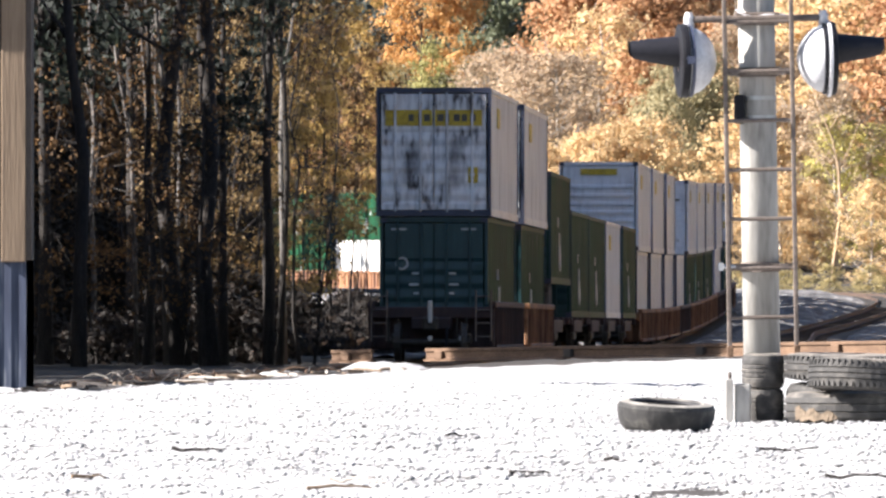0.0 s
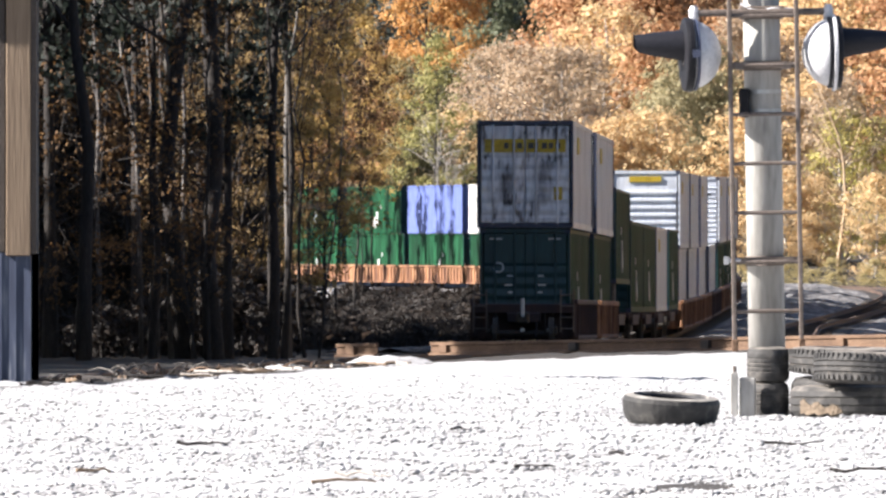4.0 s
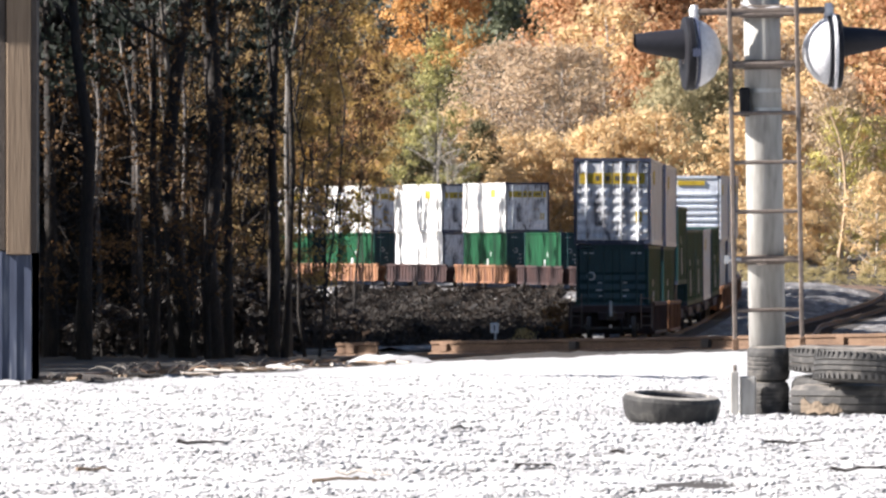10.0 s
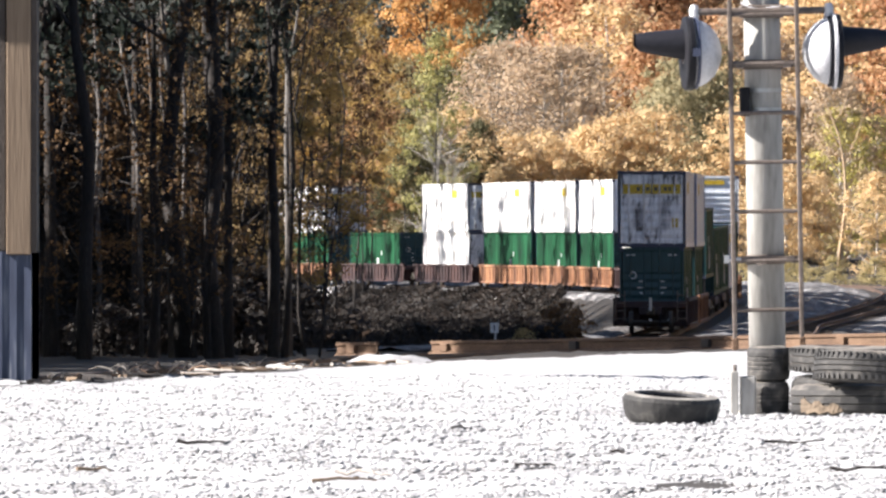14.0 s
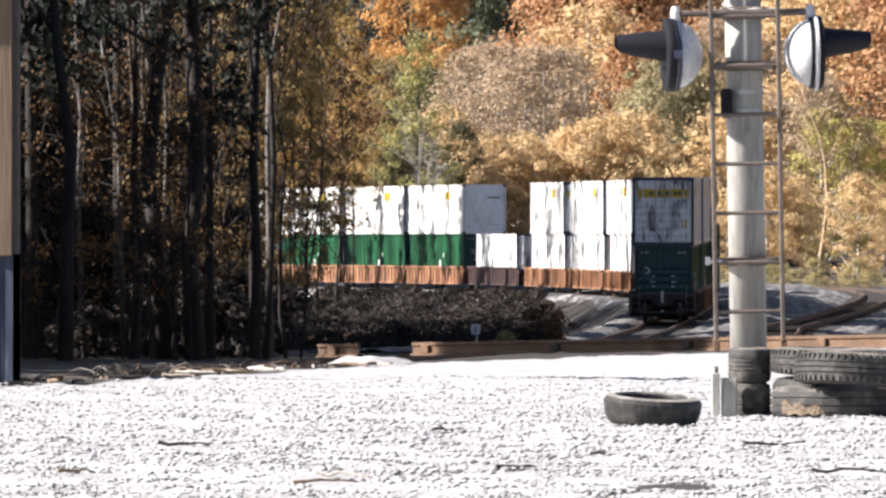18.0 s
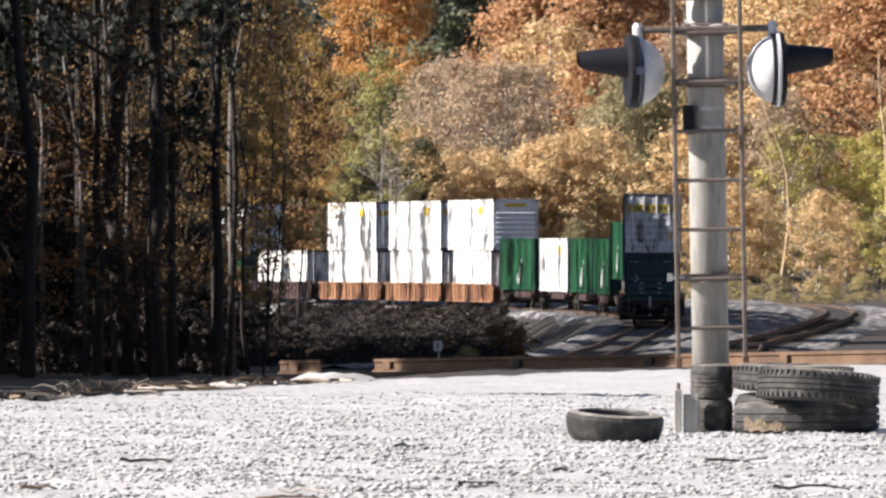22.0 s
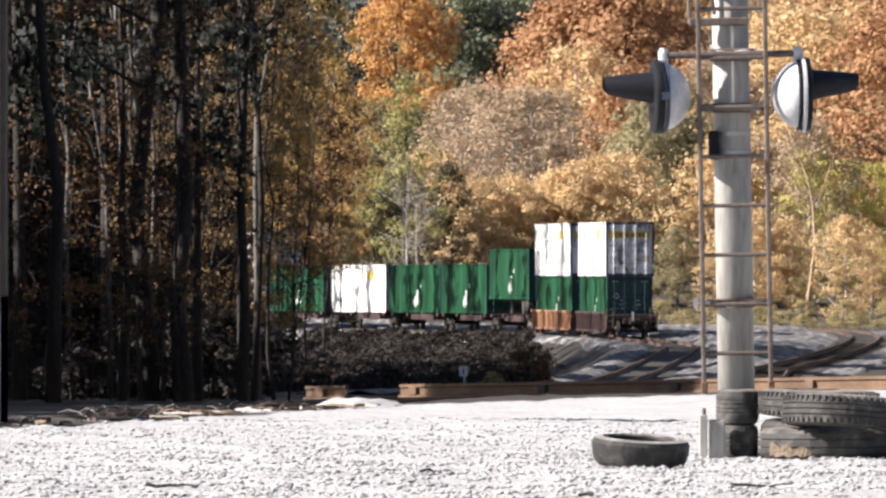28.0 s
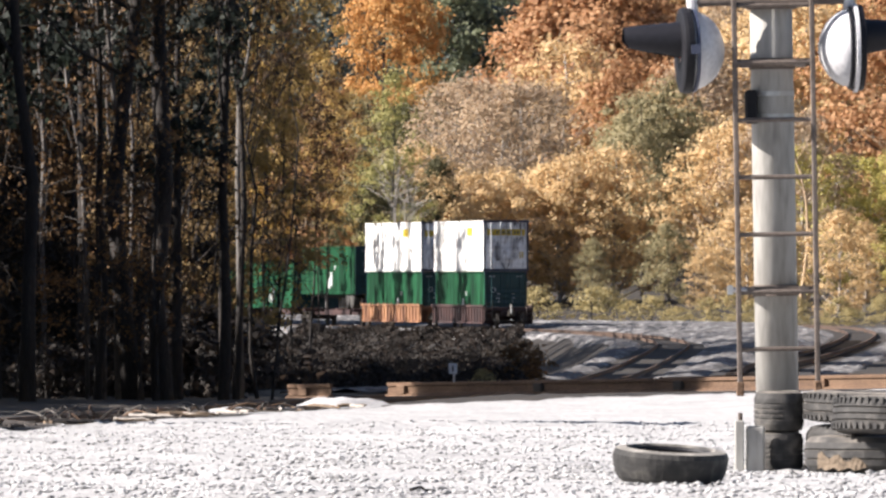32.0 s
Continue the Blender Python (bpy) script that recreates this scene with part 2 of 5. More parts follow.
def scuffed(m, grime, x0, z0, rx, rz):
    """Dark scuffs in ragged patches about x0 to either side, z0 up."""
    n, l = m.node_tree.nodes, m.node_tree.links
    bsdf, ramp = n["Principled BSDF"], n["Color Ramp"]
    tex, split, patch = n.new("ShaderNodeTexCoord"), n.new("ShaderNodeSeparateXYZ"), n.new("ShaderNodeTexNoise")
    patch.inputs["Scale"].default_value, patch.inputs["Detail"].default_value = 1.5, 3
    l.new(tex.outputs["Object"], split.inputs[0])
    l.new(tex.outputs["Object"], patch.inputs[0])

    def math_node(op, a, b):
        q = n.new("ShaderNodeMath")
        q.operation = op
        for k, v in enumerate((a, b)):
            if isinstance(v, (int, float)):
                q.inputs[k].default_value = v
            else:
                l.new(v, q.inputs[k])
        return q.outputs[0]

    dx = math_node("DIVIDE", math_node("SUBTRACT", math_node("ABSOLUTE", split.outputs[0], 0.0), x0), rx)
    dz = math_node("DIVIDE", math_node("SUBTRACT", split.outputs[2], z0), rz)
    near = math_node("SUBTRACT", 0.55, math_node("MULTIPLY", 0.5, math_node("ADD", math_node("MULTIPLY", dx, dx), math_node("MULTIPLY", dz, dz))))
    rag = math_node("MULTIPLY", 2.6, math_node("SUBTRACT", patch.outputs[0], 0.5))
    fac = n.new("ShaderNodeMapRange")
    fac.inputs["From Min"].default_value, fac.inputs["From Max"].default_value = 0.05, 0.9
    l.new(math_node("ADD", near, rag), fac.inputs["Value"])
    mix = n.new("ShaderNodeMix")
    mix.data_type = "RGBA"
    l.new(math_node("MULTIPLY", fac.outputs[0], 0.85), mix.inputs["Factor"])
    l.new(ramp.outputs[0], mix.inputs[6])
    mix.inputs[7].default_value = (*grime, 1)
    l.new(mix.outputs[2], bsdf.inputs["Base Color"])


scuffed(M["door_white"], (0.05, 0.045, 0.055), 0.52, 1.15, 0.24, 0.7)
dusted(M["shaded_rubber"], (0.30, 0.28, 0.25))
dusted(M["rubber"], (0.24, 0.212, 0.18))
M["wood"] = material("tan_weathered_board", [(0.10, 0.066, 0.04), (0.17, 0.12, 0.078), (0.24, 0.175, 0.115)], 2, 0.8, stretch=(6, 6, 0.3), fine=9, bump=0.3)
# galvanised sheet with the dark blue of its shade put into the colour
M["sheet"] = material("streaked_shaded_sheet", [(0.014, 0.02, 0.042), (0.034, 0.045, 0.078), (0.20, 0.215, 0.25)], 1.6, 0.6, metal=0.2, stretch=(3, 3, 0.35), fine=6, contrast=0.36)


# ---- mesh helpers ----
class Geo:
    """A small mesh builder: lists of corners and faces."""

    def __init__(self):
        self.v, self.f = [], []

    def add(self, verts, faces):
        k = len(self.v)
        self.v += [tuple(p) for p in verts]
        self.f += [tuple(i + k for i in face) for face in faces]
        return self

    def box(self, x0, x1, y0, y1, z0, z1, c=0.0):
        """A box, with its upright and top edges cut by c."""
        if c <= 0:
            v = [(x, y, z) for z in (z0, z1) for y in (y0, y1) for x in (x0, x1)]
            return self.add(v, [(0, 2, 3, 1), (4, 5, 7, 6), (0, 1, 5, 4), (2, 6, 7, 3), (0, 4, 6, 2), (1, 3, 7, 5)])
        rings = []
        for z, i in ((z0, c), (z0 + c, 0), (z1 - c, 0), (z1, c)):
            a, b, d, e = x0 + i, x1 - i, y0 + i, y1 - i
            k = c if i == 0 else c * 0.5
            rings.append([(a + k, d, z), (b - k, d, z), (b, d + k, z), (b, e - k, z), (b - k, e, z), (a + k, e, z), (a, e - k, z), (a, d + k, z)])
        return self.loft(rings)

    def loft(self, rings, closed=True):
        n = len(rings[0])
        v = [p for r in rings for p in r]
        f = [(j * n + i, j * n + (i + 1) % n, (j + 1) * n + (i + 1) % n, (j + 1) * n + i) for j in range(len(rings) - 1) for i in range(n)]
        if closed:
            f += [tuple(reversed(range(n))), tuple(range((len(rings) - 1) * n, len(rings) * n))]
        return self.add(v, f)

    def tube(self, p0, p1, r0, r1=None, n=8):
        return self.pipe([p0, p1], [r0, r0 if r1 is None else r1], n)

    def pipe(self, pts, radii, n=8):
        pts = [Vector(p) for p in pts]
        rings = []
        for i, p in enumerate(pts):
            d = (pts[min(i + 1, len(pts) - 1)] - pts[max(i - 1, 0)]).normalized()
            a = d.orthogonal().normalized() if abs(d.z) < 0.999 else Vector((1, 0, 0))
            if rings:
                a = (last - d * last.dot(d)).normalized()
            last = a
            b = d.cross(a)
            rings.append([p + (a * math.cos(q) + b * math.sin(q)) * radii[i] for q in (2 * math.pi * k / n for k in range(n))])
        return self.loft(rings)

    def lathe(self, profile, n=20, m=None, closed=False):
        """Turns (radius, height) pairs round the z axis, then applies m."""
        m = m or Matrix()
        rings = [[m @ Vector((r * math.cos(q), r * math.sin(q), z)) for q in (2 * math.pi * k / n for k in range(n))] for r, z in profile]
        if closed:
            rings.append(rings[0])
        return self.loft(rings, closed=not closed)

    def moved(self, m, start=0):
        self.v[start:] = [tuple(m @ Vector(p)) for p in self.v[start:]]
        return self

    def mesh(self, name, mat, smooth=False):
        me = bpy.data.meshes.new(name)
        me.from_pydata(self.v, [], self.f)
        me.materials.append(mat)
        if smooth:
            me.polygons.foreach_set("use_smooth", [True] * len(me.polygons))
        me.update()
        return me


def part(name, geo, mat, parent=None, label="", at=None, smooth=False):
    """Links a mesh as ONE object, under a thing or a part."""
    ob = new(name, geo if isinstance(geo, bpy.types.Mesh) else geo.mesh(name, mat, smooth))
    ob.parent = parent
    if at is not None:
        ob.matrix_basis = at
    return tagged(ob, label)


def thing(name, label, category, at=None, group="", kind=""):
    ob = new(name)
    ob.empty_display_size = 0.3
    if at is not None:
        ob.matrix_basis = at
    return tagged(ob, label, category, group, kind)


def leaves_mesh(name, centers, normals, sizes, mat, rng, aspect=0.6):
    """Many small pointed leaves from arrays."""
    n = len(centers)
    ref = rng.normal(size=(n, 3))
    a = np.cross(normals, ref)
    a /= np.linalg.norm(a, axis=1, keepdims=True) + 1e-9
    b = np.cross(normals, a)
    a *= sizes[:, None]
    b *= (sizes * aspect)[:, None]
    nn = normals * (sizes * 0.25)[:, None]
    v = np.stack([centers - a, centers + a * 0.7 - b * 1.25 + nn, centers + a * 0.7 + b * 1.25 - nn], axis=1).reshape(-1, 3)
    me = bpy.data.meshes.new(name)
    me.vertices.add(3 * n)
    me.vertices.foreach_set("co", v.astype(np.float32).ravel())
    me.loops.add(3 * n)
    me.loops.foreach_set("vertex_index", np.arange(3 * n, dtype=np.int32))
    me.polygons.add(n)
    me.polygons.foreach_set("loop_start", np.arange(0, 3 * n, 3, dtype=np.int32))
    me.polygons.foreach_set("loop_total", np.full(n, 3, dtype=np.int32))
    me.materials.append(mat)
    me.update(calc_edges=True)
    me.validate()
    return me


# ---- the lie of the land ----
def smooth(x):
    x = min(1.0, max(0.0, x))
    return x * x * (3 - 2 * x)


def curve(xs, ys, soft):
    """A smoothed line through a few stations."""
    grid = np.arange(xs[0] - 3 * soft, xs[-1] + 3 * soft, soft / 12)
    first, last = (ys[1] - ys[0]) / (xs[1] - xs[0]), (ys[-1] - ys[-2]) / (xs[-1] - xs[-2])
    val = np.interp(grid, xs, ys)
    val = np.where(grid < xs[0], ys[0] + (grid - xs[0]) * first, val)
    val = np.where(grid > xs[-1], ys[-1] + (grid - xs[-1]) * last, val)
    w = np.hanning(25)
    val = np.convolve(np.pad(val, 12, mode="reflect", reflect_type="odd"), w / w.sum(), mode="valid")
    return lambda q: float(np.interp(q, grid, val))


# main track: a straight, then a left-hand bend; x and rail height against y
BEND_Y, PER_S = 583.5, 13.64


bend_trim = curve([100, 400, 450, 520, 580, 630, 660, 690, 720, 750, 780, 815, 950], [0, 0, -0.03, -0.19, -0.2, 0.01, 0.18, 0.41, 0.44, 0.02, -0.6, -0.3, 0], 22)


def main_x(y):
    t = (y - 281.6) / PER_S
    over = max(0.0, t - 20.6)
    ease = over * over / 6 if over < 3 else (over - 1.5) ** 2 / 2 + 0.375
    return -0.06 + 0.575 * t - 0.248 * ease + bend_trim(y)


rail_top = curve([100, 280, 420, 470, 520, 555, 610, 665, 720, 800, 900, 1000], [-0.18, -0.18, -0.17, 0.02, 0.40, 0.84, 1.45, 1.95, 2.38, 2.9, 3.4, 3.9], 40)
side_x = curve([60, 183, 314, 420, 500, 555, 610, 680, 760, 850, 950, 1100], [-11.3, -2.3, 8.0, 11.8, 14.4, 18.2, 21.8, 25, 26.2, 23, 14, -8], 45)
side_top = curve([60, 200, 314, 420, 520, 620, 720, 1000], [0.19, 0.19, 0.19, 0.1, 0.55, 1.6, 2.4, 3.9], 40)
lot_edge = curve([-12, -4.1, -3.1, -2.0, 0.13, 2.96, 5.5, 10.3, 20], [78, 96.5, 114, 135, 166, 183, 186, 188, 190], 0.9)


def ground_z(x, y):
    near = -0.9 * (1 - smooth((y - 15) / 55))
    d = y - lot_edge(min(max(x, -14), 24))
    z = near + 0.14 * smooth((x + 1) / 8) * smooth((y - 110) / 80) * (1 - smooth((y - 230) / 60)) - 0.30 * smooth((d - 22) / 30)
    z += max(0.0, rail_top(min(y, 980)) + 0.18) * smooth((y - 430) / 40)
    back = y - 850 - 0.5 * abs(min(0, x + 8)) * 0
    if back > 0:
        z += 0.03 * back + 0.042 * back * smooth(back / 260)
    if y > 320 and x > 30:
        z += 0.10 * (x - 30) * smooth((y - 320) / 120)
    if 380 < y < 900:
        z -= 1.5 * smooth((main_x(y) - 2.2 - x) / 3.4) * smooth((y - 380) / 70) * (1 - smooth((y - 800) / 80))
    if x < -14:
        z += 0.03 * min(-14 - x, 200)
    return z


def sheet(name, xs, ys, zfun, mat, label, cat="ground", rough=0.0, sm=True):
    nx = len(xs)
    verts = [(x, y, zfun(x, y) + (rough * noise.noise((x * 0.9, y * 0.35, 0)) if rough else 0)) for y in ys for x in xs]
    faces = [(j * nx + i, j * nx + i + 1, (j + 1) * nx + i + 1, (j + 1) * nx + i) for j in range(len(ys) - 1) for i in range(nx - 1)]
    ob = part(name, Geo().add(verts, faces), mat, smooth=sm)
    return tagged(ob, label, cat, kind="structure")


xs = sorted({-2200, -1400, -800, -400, -220, -120, -80, -60, -50} | {i * 1.25 for i in range(-34, 49)} | {70, 90, 120, 220, 400, 800, 1400, 2200})
ys = [-400, -150, -60, -20, 0] + list(range(10, 300, 3)) + list(range(300, 860, 8)) + list(range(860, 1600, 25)) + [1700, 1900, 2300, 3000, 4200]
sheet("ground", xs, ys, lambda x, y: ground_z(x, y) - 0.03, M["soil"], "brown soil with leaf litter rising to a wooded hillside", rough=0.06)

# the pale stone lot in front, up to its edge along the tracks
LU = [i / 44 for i in range(45)]


def lot_bump(x, y):
    """Ruts and dips of the lot."""
    return 0.035 * noise.noise((x * 1.1, y * 0.3, 4)) + 0.018 * noise.noise((x * 0.6, y * 1.3, 8)) + 0.020 * noise.noise((x * 2.5, y * 2.2, 11)) + 0.03 * noise.noise((x * 0.35, y * 0.12, 17))


def lot_rows():
    verts, faces = [], []
    for j in range(220):
        for i in range(121):
            x = -7.6 + 17.4 * i / 120
            far = lot_edge(min(max(x, -14), 24)) + 1.2 * noise.noise((x * 1.3, 3, 0))
            y = 18 + (far - 18) * j / 219
            verts.append((x, y, ground_z(x, y) + 0.012 + lot_bump(x, y) * smooth((y - 20) / 20)))
    for j in range(219):
        for i in range(120):
            k = j * 121 + i
            faces.append((k, k + 1, k + 122, k + 121))
    return Geo().add(verts, faces)


tagged(part("gravel_road", lot_rows(), M["lot"], smooth=True), "wide bare lot of pale sunlit crushed stone", "road", kind="structure")


# ---- railway tracks ----
def track(name, x_at, top_at, y0, y1, step, label, sides=1.75):
    bed, ys2 = Geo(), np.arange(y0, y1 + step, step)
    holder = thing(name, label, "railway track", kind="structure")
    rows = []
    for y in ys2:
        x, t = x_at(y), top_at(y)
        base = min(ground_z(x, y) - 0.1, t - 0.5)
        w = sides + 0.5 + (t - 0.3 - base) * 1.6
        rows.append([(x - w, y, base), (x - sides, y, t - 0.2), (x + sides, y, t - 0.2), (x + w, y, base)])
    verts = [p for r in rows for p in r]
    faces = [(j * 4 + i, j * 4 + i + 1, j * 4 + i + 5, j * 4 + i + 4) for j in range(len(rows) - 1) for i in range(3)]
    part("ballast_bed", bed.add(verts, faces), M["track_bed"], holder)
    prof = [(-0.076, -0.18), (0.076, -0.18), (0.072, -0.165), (0.012, -0.145), (0.012, -0.05), (0.037, -0.04), (0.037, -0.004), (0.03, 0), (-0.03, 0), (-0.037, -0.004), (-0.037, -0.04), (-0.012, -0.05), (-0.012, -0.145), (-0.072, -0.165)]
    for side in (-0.755, 0.755):
        rings = [[(x_at(y) + side + a, y, top_at(y) + b) for a, b in prof] for y in ys2]
        part("rail", Geo().loft(rings), M["rail_shaded"], holder)
    ties = Geo()
    for y in np.arange(y0, min(y1, 640), 0.56):
        x, t = x_at(y), top_at(y)
        ties.box(x - 1.3, x + 1.3, y - 0.11, y + 0.11, t - 0.32, t - 0.172)
    tagged(part("ties", ties, M["tie"], holder), kind="stuff")
    return holder


track("track_main", main_x, rail_top, 90, 1060, 6, "curved main railway track on grey ballast with rusty rails")
track("track_side", side_x, side_top, 300, 1060, 6, "rusty second railway track diverging outside the bend")


# broad ballast between and beside the two tracks on the bend
def windrow(x, y):
    """Long low ridges of ballast beside the rails, and the lower beds under them."""
    d = min(abs(x - main_x(y)), abs(x - side_x(y)))
    ridge = noise.noise(((x - main_x(y)) * 1.5, y * 0.035, 9)) + 0.5 * noise.noise(((x - main_x(y)) * 3.4, y * 0.08, 13))
    gap, a = side_x(y) - main_x(y), x - main_x(y)
    crown = min(0.2, 0.12 * max(0.0, gap - 3.8)) * smooth((a - 1.7) / 2.0) * (1 - smooth((a - gap + 3.0) / 1.1))
    return crown + 0.10 * smooth((d - 1.6) / 0.5) * ridge - 0.2 * (1 - smooth((d - 1.25) / 0.5))


def apron():
    verts, faces = [], []
    offs = [-8.6 + 0.115 * k for k in range(300)]
    n = len(offs)
    ys3 = list(range(350, 560, 3)) + list(range(560, 900, 6))
    for y in ys3:
        a, c = main_x(y) - 6.2 + 3.6 * smooth((y - 560) / 80) + 0.9 * noise.noise((0, y * 0.05, 1)), side_x(y) + 3.0 + 1.2 * noise.noise((4, y * 0.05, 1))
        for o in offs:
            x = main_x(y) + o
            edge = 0.06 - 0.4 * smooth((a - x) / 0.8) - 0.4 * smooth((x - c) / 0.8)
            verts.append((x, y, ground_z(x, y) + edge + 0.04 * noise.noise((x * 0.35, y * 0.12, 7)) + windrow(x, y)))
    for j in range(len(ys3) - 1):
        for i in range(n - 1):
            k = j * n + i
            faces.append((k, k + 1, k + n + 1, k + n))
    tagged(part("ballast_apron", Geo().add(verts, faces), M["ballast"], smooth=True), "wide grey ballast shoulder round the bend", "ballast", kind="structure")


apron()


# ---- the train ----
def container(kind, length, width, height, paint, door_paint, label, ribbed=False, panel=True, plain=False):
    """A container lying along +y, its door end at y = 0, base at z = 0."""
    box = thing(kind, label, "container")
    hw = width / 2
    # corrugated body
    g = Geo()
    n = int(length / 0.42)
    prof = []
    for i in range(n):
        y = 0.12 + (length - 0.24) * i / n
        s = (length - 0.24) / n
        prof += [(0.0, y), (0.0, y + s * 0.38), (0.035, y + s * 0.5), (0.035, y + s * 0.88)]
    prof.append((0.0, length - 0.12))
    for side in (-1, 1):
        ring0 = [(side * (hw - 0.02 - d), y, 0.16) for d, y in prof]
        ring1 = [(side * (hw - 0.02 - d), y, height - 0.10) for d, y in prof]
        k = len(prof)
        g.add(ring0 + ring1, [((i, i + 1, k + i + 1, k + i) if side > 0 else (i + 1, i, k + i, k + i + 1)) for i in range(k - 1)])
    g.add([(-hw + 0.03, 0.1, height - 0.03), (hw - 0.03, 0.1, height - 0.03), (hw - 0.03, length - 0.1, height - 0.03), (-hw + 0.03, length - 0.1, height - 0.03)], [(0, 1, 2, 3)])
    g.add([(-hw + 0.05, 0.1, 0.1), (hw - 0.05, 0.1, 0.1), (hw - 0.05, length - 0.1, 0.1), (-hw + 0.05, length - 0.1, 0.1)], [(3, 2, 1, 0)])
    g.box(-hw + 0.05, hw - 0.05, length - 0.1, length - 0.04, 0.1, height - 0.05)
    part("body", g, paint, box)
    # frame: side rails, posts, corner castings
    f = Geo()
    for sx in (-1, 1):
        a, b = sorted((sx * hw, sx * (hw - 0.07)))
        f.box(a, b, 0.0, length, 0.0, 0.17)
        f.box(a, b, 0.0, length, height - 0.11, height - 0.005)
    part("side_frame", f, paint, box)
    for y0 in (0.0, length - 0.12):
        e = Geo().box(-hw - 0.003, hw + 0.003, y0 - 0.003, y0 + 0.12, height - 0.11, height + 0.003)
        e.box(-hw - 0.003, hw + 0.003, y0 - 0.003, y0 + 0.12, -0.0, 0.14)
        for sx in (-1, 1):
            a, b = sorted((sx * (hw + 0.003), sx * (hw - 0.07)))
            e.box(a, b, y0 - 0.002, y0 + 0.09, 0.13, height - 0.1)
        part("end_frame", e, M["frame_dark"] if paint is M["white_paint"] and not ribbed else door_paint, box)
    for sx in (-1, 1):
        for y0 in (0.0, length - 0.17):
            for z0 in (0.0, height - 0.12):
                a, b = sorted((sx * (hw + 0.006), sx * (hw - 0.16)))
                part("corner_casting", Geo().box(a, b, y0 - 0.006, y0 + 0.178, z0 - 0.004, z0 + 0.126), M["frame_dark"], box)
    if ribbed:
        e = Geo()
        e.box(-hw + 0.12, hw - 0.12, 0.03, 0.09, 0.14, height - 0.13)
        part("end_wall", e, door_paint, box)
        for i in range(11 if plain else 7):
            z = 0.3 + i * (height - 0.6) / 11 if plain else 0.35 + i * (height - 0.95) / 7
            rib = Geo().box(-hw + 0.14, hw - 0.14, 0.012 if plain else -0.03, 0.035, z, z + (0.05 if plain else 0.13), 0.008 if plain else 0.02)
            part("rib", rib, M["pale_end"], box)
        if plain:
            part("lettering", Geo().box(0.2, 0.95, 0.02, 0.034, height - 0.8, height - 0.72).box(0.35, 0.95, 0.02, 0.034, 0.5, 0.58), M["dark_mark"], box)
        else:
            part("plate", Geo().box(-0.6, 0.6, -0.012, 0.028, height - 0.42, height - 0.22), M["yellow_panel"], box)
    else:
        for sx in (-1, 1):
            a, b = sorted((sx * 0.012, sx * (hw - 0.11)))
            prof = [(0.08, 0.15), (0.02, 0.15), (0.02, 0.27)]
            w = (height - 1.35) / 5
            for q in range(5):
                z = 0.33 + q * w
                prof += [(0.042, z - 0.01), (0.042, z + 0.03), (0.02, z + 0.13), (0.02, z + w - 0.13)]
            prof += [(0.042, height - 1.03), (0.042, height - 1.0), (0.02, height - 0.93), (0.02, height - 0.14), (0.08, height - 0.14)]
            d = part("door", Geo().loft([[(x, y, z) for y, z in prof] for x in (a, b)]), door_paint, box)
            for k in (0.22, 0.74):
                x = sx * (0.06 + k * (hw - 0.2))
                rod = Geo().tube((x, -0.012, 0.1), (x, -0.012, height - 0.1), 0.03, n=6)
                for z in (0.3, 0.9, height * 0.55, height - 0.4):
                    rod.box(x - 0.05, x + 0.05, -0.03, 0.022, z, z + 0.07)
                part("lock_rod", rod, M["rod_white"] if panel and k < 0.5 else door_paint, d)
            for i in range(4):
                z = 0.4 + i * (height - 0.9) / 3
                xa, xb = sorted((sx * (hw - 0.12), sx * (hw - 0.28)))
                part("hinge", Geo().box(xa, xb, -0.006, 0.024, z, z + 0.1), door_paint, d)
            if panel:
                a, b = sorted((sx * 0.03, sx * (hw - 0.2)))
                part("name_panel", Geo().box(a, b, 0.006, 0.024, height - 0.86, height - 0.5), M["yellow_panel"], d)
                for i, w in enumerate((0.15, 0.09, 0.14, 0.12, 0.13) if sx > 0 else (0.14, 0.08, 0.12)):
                    x = sx * (0.08 + i * 0.185)
                    part("letter_bar", Geo().box(min(x, x + sx * w), max(x, x + sx * w), 0.0, 0.008, height - 0.76, height - 0.6), M["dark_mark"], d)
                if sx > 0:
                    part("placard", Geo().box(0.78, 1.0, 0.006, 0.022, 0.75, 1.1), M["yellow_panel"], d, "small yellow placard")
            else:
                for z, w in ((height - 0.3, 0.34), (height - 1.3, 0.16), (height - 1.55, 0.22), (height - 1.75, 0.12)):
                    x = sx * (0.62 if z > height - 0.5 else 0.34)
                    part("letter_bar", Geo().box(min(x, x + sx * w), max(x, x + sx * w), 0.012, 0.024, z, z + 0.05), M["white_mark"], d)
                if sx < 0:
                    part("ring_mark", Geo().lathe([(0.10, 0.0), (0.15, 0.0), (0.15, 0.012), (0.10, 0.012)], 18, Matrix.Translation((-0.72, 0.018, height - 1.05)) @ Matrix.Rotation(radians(90), 4, "X"), closed=True), M["white_mark"], d, "white ring mark")
    if not panel and paint is M["green_paint"]:
        for sx in (-1, 1):
            xa, xb = sorted((sx * (hw + 0.003), sx * (hw - 0.03)))
            for y, w, z0, z1 in ((0.0, 0.5, 0.5, 1.35), (0.62, 0.42, 0.35, 1.0), (1.15, 0.2, 0.45, 0.8), (-0.9, 0.25, 1.5, 1.75)):
                y += length * 0.42
                part("white_emblem", Geo().box(xa, xb, y, y + w, z0, z1), M["white_mark"], box, "worn white block lettering")
